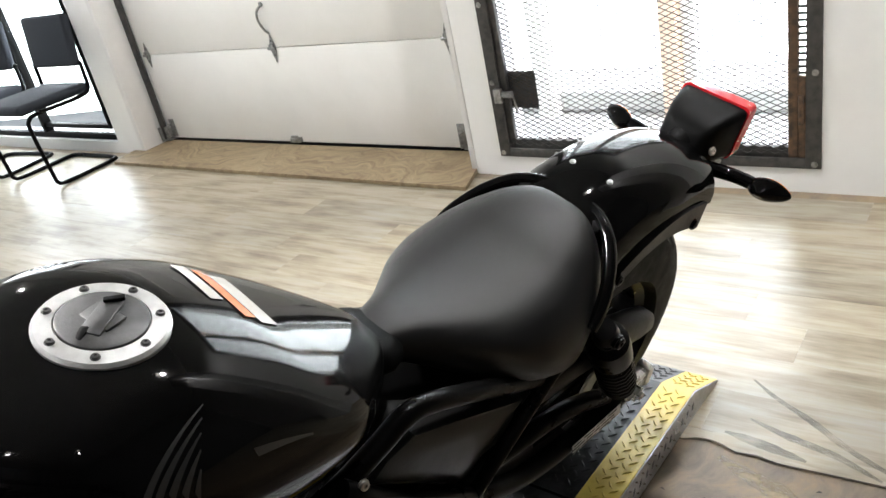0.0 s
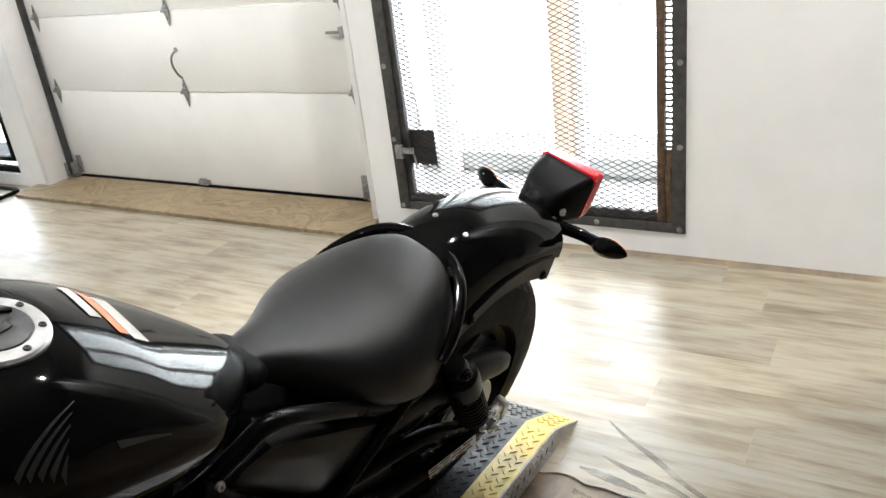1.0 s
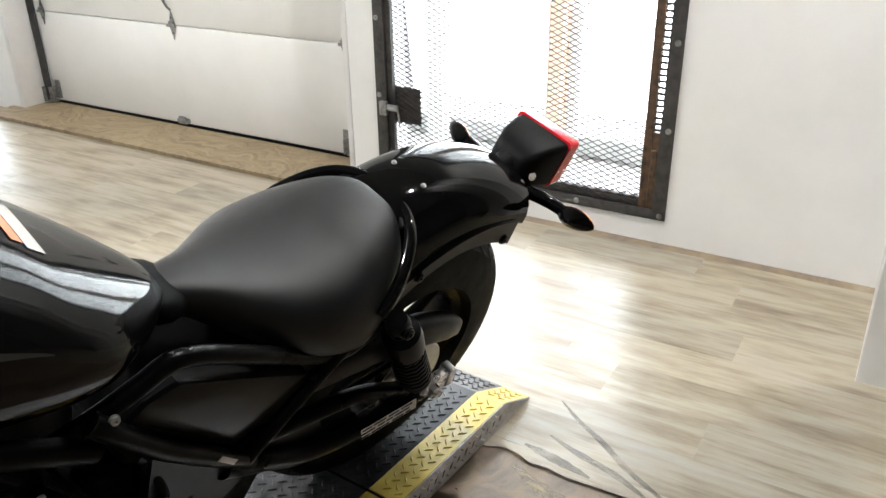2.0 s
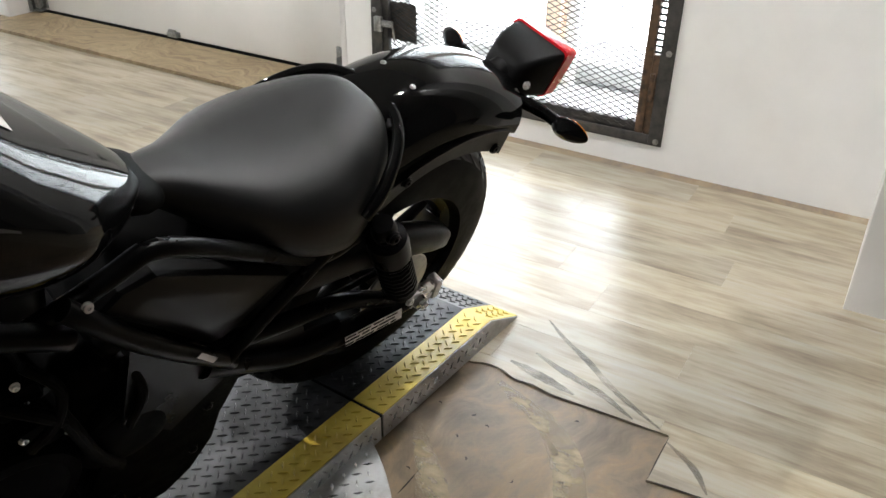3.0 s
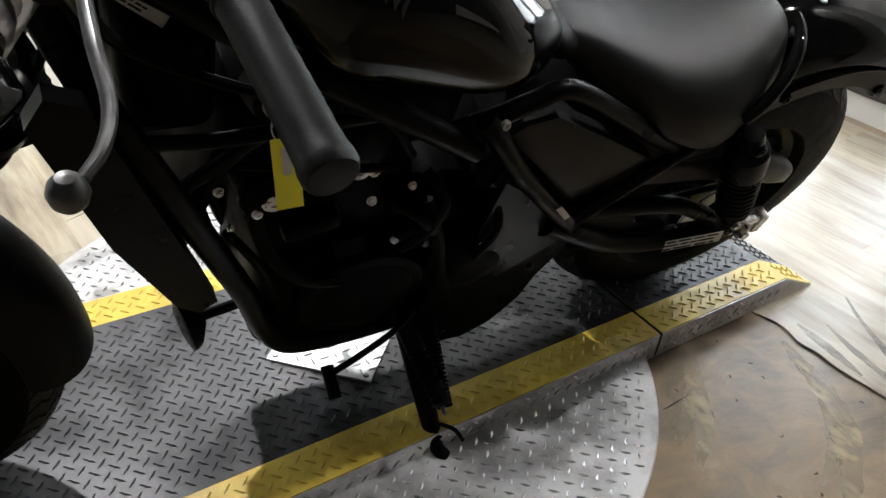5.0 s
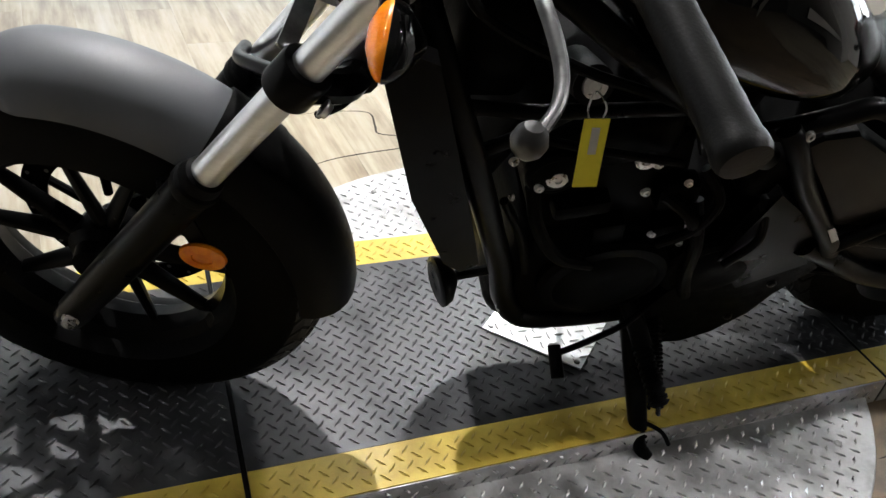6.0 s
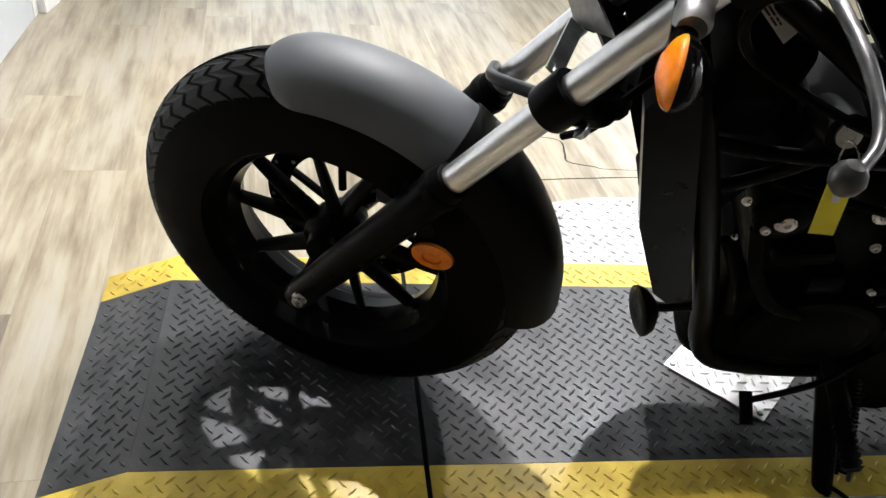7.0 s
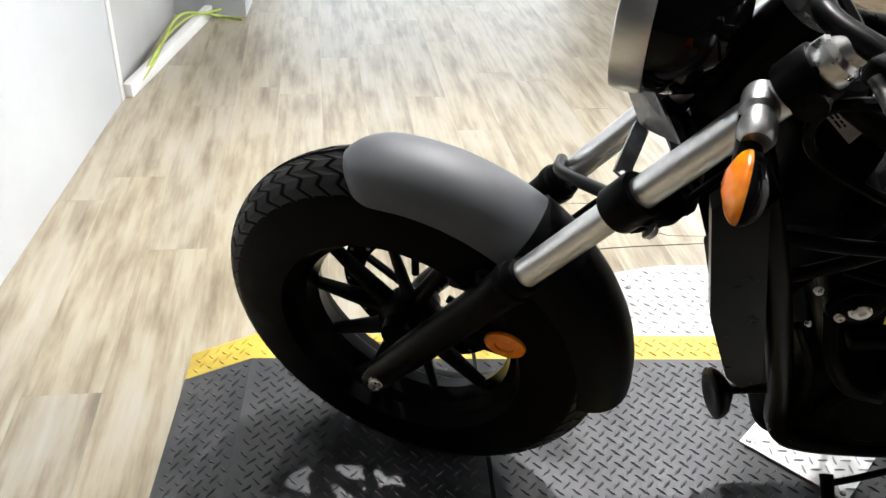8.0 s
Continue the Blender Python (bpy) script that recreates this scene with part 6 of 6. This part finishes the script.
# ---- cantilever chairs by the window ----
def cantilever_chair(m, label):
    chair = thing("cantilever_chair", m, label, "chair", "chairs by the window")
    bm = bmesh.new()
    tube(bm, [(-0.22, 0.25, 0.62), (-0.215, 0.25, 0.50), (-0.20, 0.25, 0.45), (-0.12, 0.25, 0.43), (0.14, 0.25, 0.43), (0.2, 0.25, 0.41), (0.215, 0.25, 0.35), (0.20, 0.25, 0.08), (0.19, 0.25, 0.03), (0.13, 0.25, 0.012), (-0.17, 0.25, 0.012), (-0.22, 0.22, 0.012), (-0.23, 0.15, 0.012), (-0.23, -0.15, 0.012), (-0.22, -0.22, 0.012), (-0.17, -0.25, 0.012), (0.13, -0.25, 0.012), (0.19, -0.25, 0.03), (0.20, -0.25, 0.08), (0.215, -0.25, 0.35), (0.2, -0.25, 0.41), (0.14, -0.25, 0.43), (-0.12, -0.25, 0.43), (-0.20, -0.25, 0.45), (-0.215, -0.25, 0.50), (-0.22, -0.25, 0.62)], 0.012, 10, 4)
    part("frame", bm, SATIN, chair, "black tubular steel frame")
    bm = bmesh.new()
    rbox(bm, (0.0, 0, 0.465), (0.46, 0.46, 0.06), 0.025, seg=4)
    part("seat", bm, FABRIC, chair)
    bm = bmesh.new()
    rbox(bm, (-0.235, 0, 0.74), (0.055, 0.46, 0.30), 0.022, Euler((0, radians(-8), 0)).to_matrix(), 4)
    part("backrest", bm, FABRIC, chair)
    return chair


first = cantilever_chair(pose(-4.25, 1.13, 0, 0, 0, -90), "black fabric cantilever chair on a tubular frame")
copy_thing(first, pose(-4.95, 1.10, 0, 0, 0, -84))

# ceiling lamps, one at each spot; none is in view
for k, (x, y, z) in enumerate(SPOTS):
    lamp = thing("ceiling_light", pose(x, y, CEILING_Z), "small white round ceiling spotlight", "lamp", "ceiling lights")
    bm = bmesh.new()
    lathe(bm, [(0.055, -0.001), (0.055, -0.08), (0.05, -0.085), (0.045, -0.08), (0.045, -0.03), (0.01, -0.02), (0.01, -0.001)], (0, 0, 0), (0, 0, 1), 24)
    part("housing", bm, TRIMWHITE, lamp)
    bm = bmesh.new()
    lathe(bm, [(0, -0.055), (0.042, -0.055), (0.042, -0.05), (0, -0.05)], (0, 0, 0), (0, 0, 1), 20)
    part("bulb", bm, BULB, lamp)


# ---- floor planks, cut round the bare patch beside the ramp ----
def cut(poly, p, q, left=True):
    """The part of a convex outline to the left (or right) of the line from p to q."""
    out = []
    s = 1 if left else -1

    def side(v):
        return s * ((q[0] - p[0]) * (v[1] - p[1]) - (q[1] - p[1]) * (v[0] - p[0]))

    for a, b in zip(poly, poly[1:] + poly[:1]):
        fa, fb = side(a), side(b)
        if fa >= 0:
            out.append(a)
        if (fa < 0) != (fb < 0):
            t = fa / (fa - fb)
            out.append((a[0] + (b[0] - a[0]) * t, a[1] + (b[1] - a[1]) * t))
    return out


AX0, AX1 = (-0.45, -2.6), (-0.45, 0.3)
TORN = [(-0.45, 0.113), (-0.058, 0.111), (-0.030, 0.124), (-0.002, 0.127), (0.028, 0.121), (0.059, 0.108), (0.105, 0.112), (0.152, 0.104), (0.285, 0.109), (0.428, 0.113)]
STEP = [(0.428, -0.036), (0.470, -0.030), (0.560, -0.022), (0.692, -0.004), (1.1, 0.0), (2.6, 0.0)]


def floor_pieces(rect):
    """The outlines of a board once the bare patch is taken out, those of one remnant together."""
    if max(p[1] for p in rect) < -1.5:
        return [[rect]]
    found = [[cut(rect, AX0, AX1, True)], []]
    rest = cut(rect, AX0, AX1, False)
    for line in (TORN, STEP):
        for p, q in zip(line, line[1:]):
            strip = rest
            for clip, left in (((p, (p[0], p[1] + 1)), False), ((q, (q[0], q[1] + 1)), True), ((p, q), True)):
                strip = cut(strip, clip[0], clip[1], left) if len(strip) > 2 else []
            found[1].append(strip)
    return [[f for f in group if len(f) > 2 and area_of(f) > 1e-6] for group in found]


def area_of(poly):
    return abs(sum(a[0] * b[1] - b[0] * a[1] for a, b in zip(poly, poly[1:] + poly[:1]))) / 2


def planks():
    rnd = random.Random(7)
    wide, long_ = 0.155, 0.93
    y = 9 * 0.155
    while y > -5.0:
        x, nxt = 2.5, 2.3 - rnd.uniform(0, long_)
        while x > -7.5:
            x0, x1, y0, y1 = max(nxt, -7.5) + 0.0004, x, max(y - wide, -5.0) + 0.0004, y
            for group in floor_pieces([(x0, y0), (x1, y0), (x1, y1), (x0, y1)]):
                if sum(area_of(poly) for poly in group) < 0.0006:
                    continue
                bm = bmesh.new()
                every = [p for poly in group for p in poly]
                c = V(sum(p[0] for p in every) / len(every), sum(p[1] for p in every) / len(every), 0)
                for poly in group:
                    slab(bm, [V(p[0], p[1], -0.0035) - c for p in poly], (0, 0, 0.0035))
                me = bpy.data.meshes.new("plank")
                bm.normal_update()
                bmesh.ops.recalc_face_normals(bm, faces=bm.faces)
                bm.to_mesh(me)
                bm.free()
                me.materials.append(PLANK)
                ob = new("plank", me)
                ob.location = c
                ob.parent = sub
            x, nxt = nxt, nxt - long_
        y -= wide


planks()


def floor_mark(name, pts, width, material, label, z=0.0006):
    """A thin tapering mark lying on the floor along a line."""
    line = curve_points([V(x, y, z) for x, y in pts], 6)
    rnd = random.Random(len(pts) * 7 + 1)
    bm = bmesh.new()
    left, right = [], []
    for i, p in enumerate(line):
        a, b = line[max(i - 1, 0)], line[min(i + 1, len(line) - 1)]
        d = (b - a).normalized()
        f = i / (len(line) - 1)
        w = width * (0.25 + 0.75 * math.sin(math.pi * f)) * rnd.uniform(0.82, 1.1) / 2
        n = V(-d.y, d.x, 0) * w
        left.append(bm.verts.new(p + n))
        right.append(bm.verts.new(p - n))
    for i in range(len(line) - 1):
        bm.faces.new((left[i], left[i + 1], right[i + 1], right[i]))
    return tagged(part(name, bm, material, smooth=False), label, "floor crack", kind="structure")


floor_mark("floor_crack", [(-1.477, -1.02), (-1.480, -0.94), (-1.454, -0.822), (-1.375, -0.826), (-1.328, -0.831), (-1.300, -0.76), (-1.286, -0.716), (-1.27, -0.45)], 0.006, CRACK, "dark wavy crack in the plank floor")
floor_mark("floor_crack", [(-1.20, -1.08), (-1.230, -0.964), (-1.241, -0.735), (-1.245, -0.45)], 0.006, CRACK, "dark crack in the plank floor")
floor_mark("floor_scuff", [(0.030, 0.370), (0.097, 0.315), (0.18, 0.262), (0.265, 0.198), (0.34, 0.155), (0.407, 0.121)], 0.018, GREYSMEAR, "grey rubber scuff across the planks")
floor_mark("floor_scuff", [(0.06, 0.225), (0.142, 0.195), (0.25, 0.165), (0.344, 0.120)], 0.022, GREYSMEAR, "grey rubber scuff across the planks")
floor_mark("floor_scuff", [(0.02, 0.165), (0.10, 0.150), (0.20, 0.128)], 0.030, GREYSMEAR, "grey rubber scuff across the planks")
floor_mark("floor_scuff", [(0.43, 0.091), (0.50, 0.045), (0.543, -0.012)], 0.016, GREYSMEAR, "grey rubber scuff across the planks")
floor_mark("floor_smear", [(0.030, 0.085), (0.096, 0.053), (0.168, 0.020), (0.250, -0.042), (0.300, -0.115), (0.345, -0.180), (0.380, -0.260)], 0.060, TANSMEAR, "pale tan smear on the bare boards", -0.0034)
floor_mark("floor_smear", [(0.180, -0.010), (0.250, -0.080), (0.290, -0.150), (0.310, -0.230)], 0.034, TANSMEAR, "pale tan smear on the bare boards", -0.0032)
floor_mark("floor_smear", [(-0.060, -0.130), (-0.010, -0.190), (0.045, -0.245), (0.100, -0.300), (0.150, -0.380)], 0.050, TANSMEAR, "pale tan smear on the bare boards", -0.0034)
floor_mark("floor_smear", [(0.010, -0.230), (0.060, -0.300), (0.095, -0.380)], 0.034, TANSMEAR, "pale tan smear on the bare boards", -0.0032)
floor_mark("floor_crack", [(0.021, -0.250), (0.020, -0.297), (0.019, -0.327)], 0.004, CRACK, "short dark cut in the bare boards", -0.0030)
floor_mark("floor_crack", [(p[0], p[1] - 0.001) for p in TORN[1:]], 0.0032, CRACK, "dark torn edge of the planks")
floor_mark("floor_crack", [(0.430, 0.110), (0.429, 0.040), (0.429, -0.034)], 0.0032, CRACK, "dark torn edge of the planks")
floor_mark("floor_crack", [(p[0], p[1] - 0.001) for p in STEP[:5]], 0.0032, CRACK, "dark torn edge of the planks")
rnd = random.Random(21)
for k in range(26):
    x, y = rnd.uniform(-0.10, 0.75), rnd.uniform(-0.55, 0.06)
    a = rnd.uniform(0, math.pi)
    floor_mark("floor_speck", [(x, y), (x + 0.006 * math.cos(a), y + 0.006 * math.sin(a)), (x + 0.011 * math.cos(a + 0.4), y + 0.011 * math.sin(a + 0.4))], rnd.uniform(0.003, 0.006), CRACK, "dark speck of dirt on the bare boards", -0.0030)
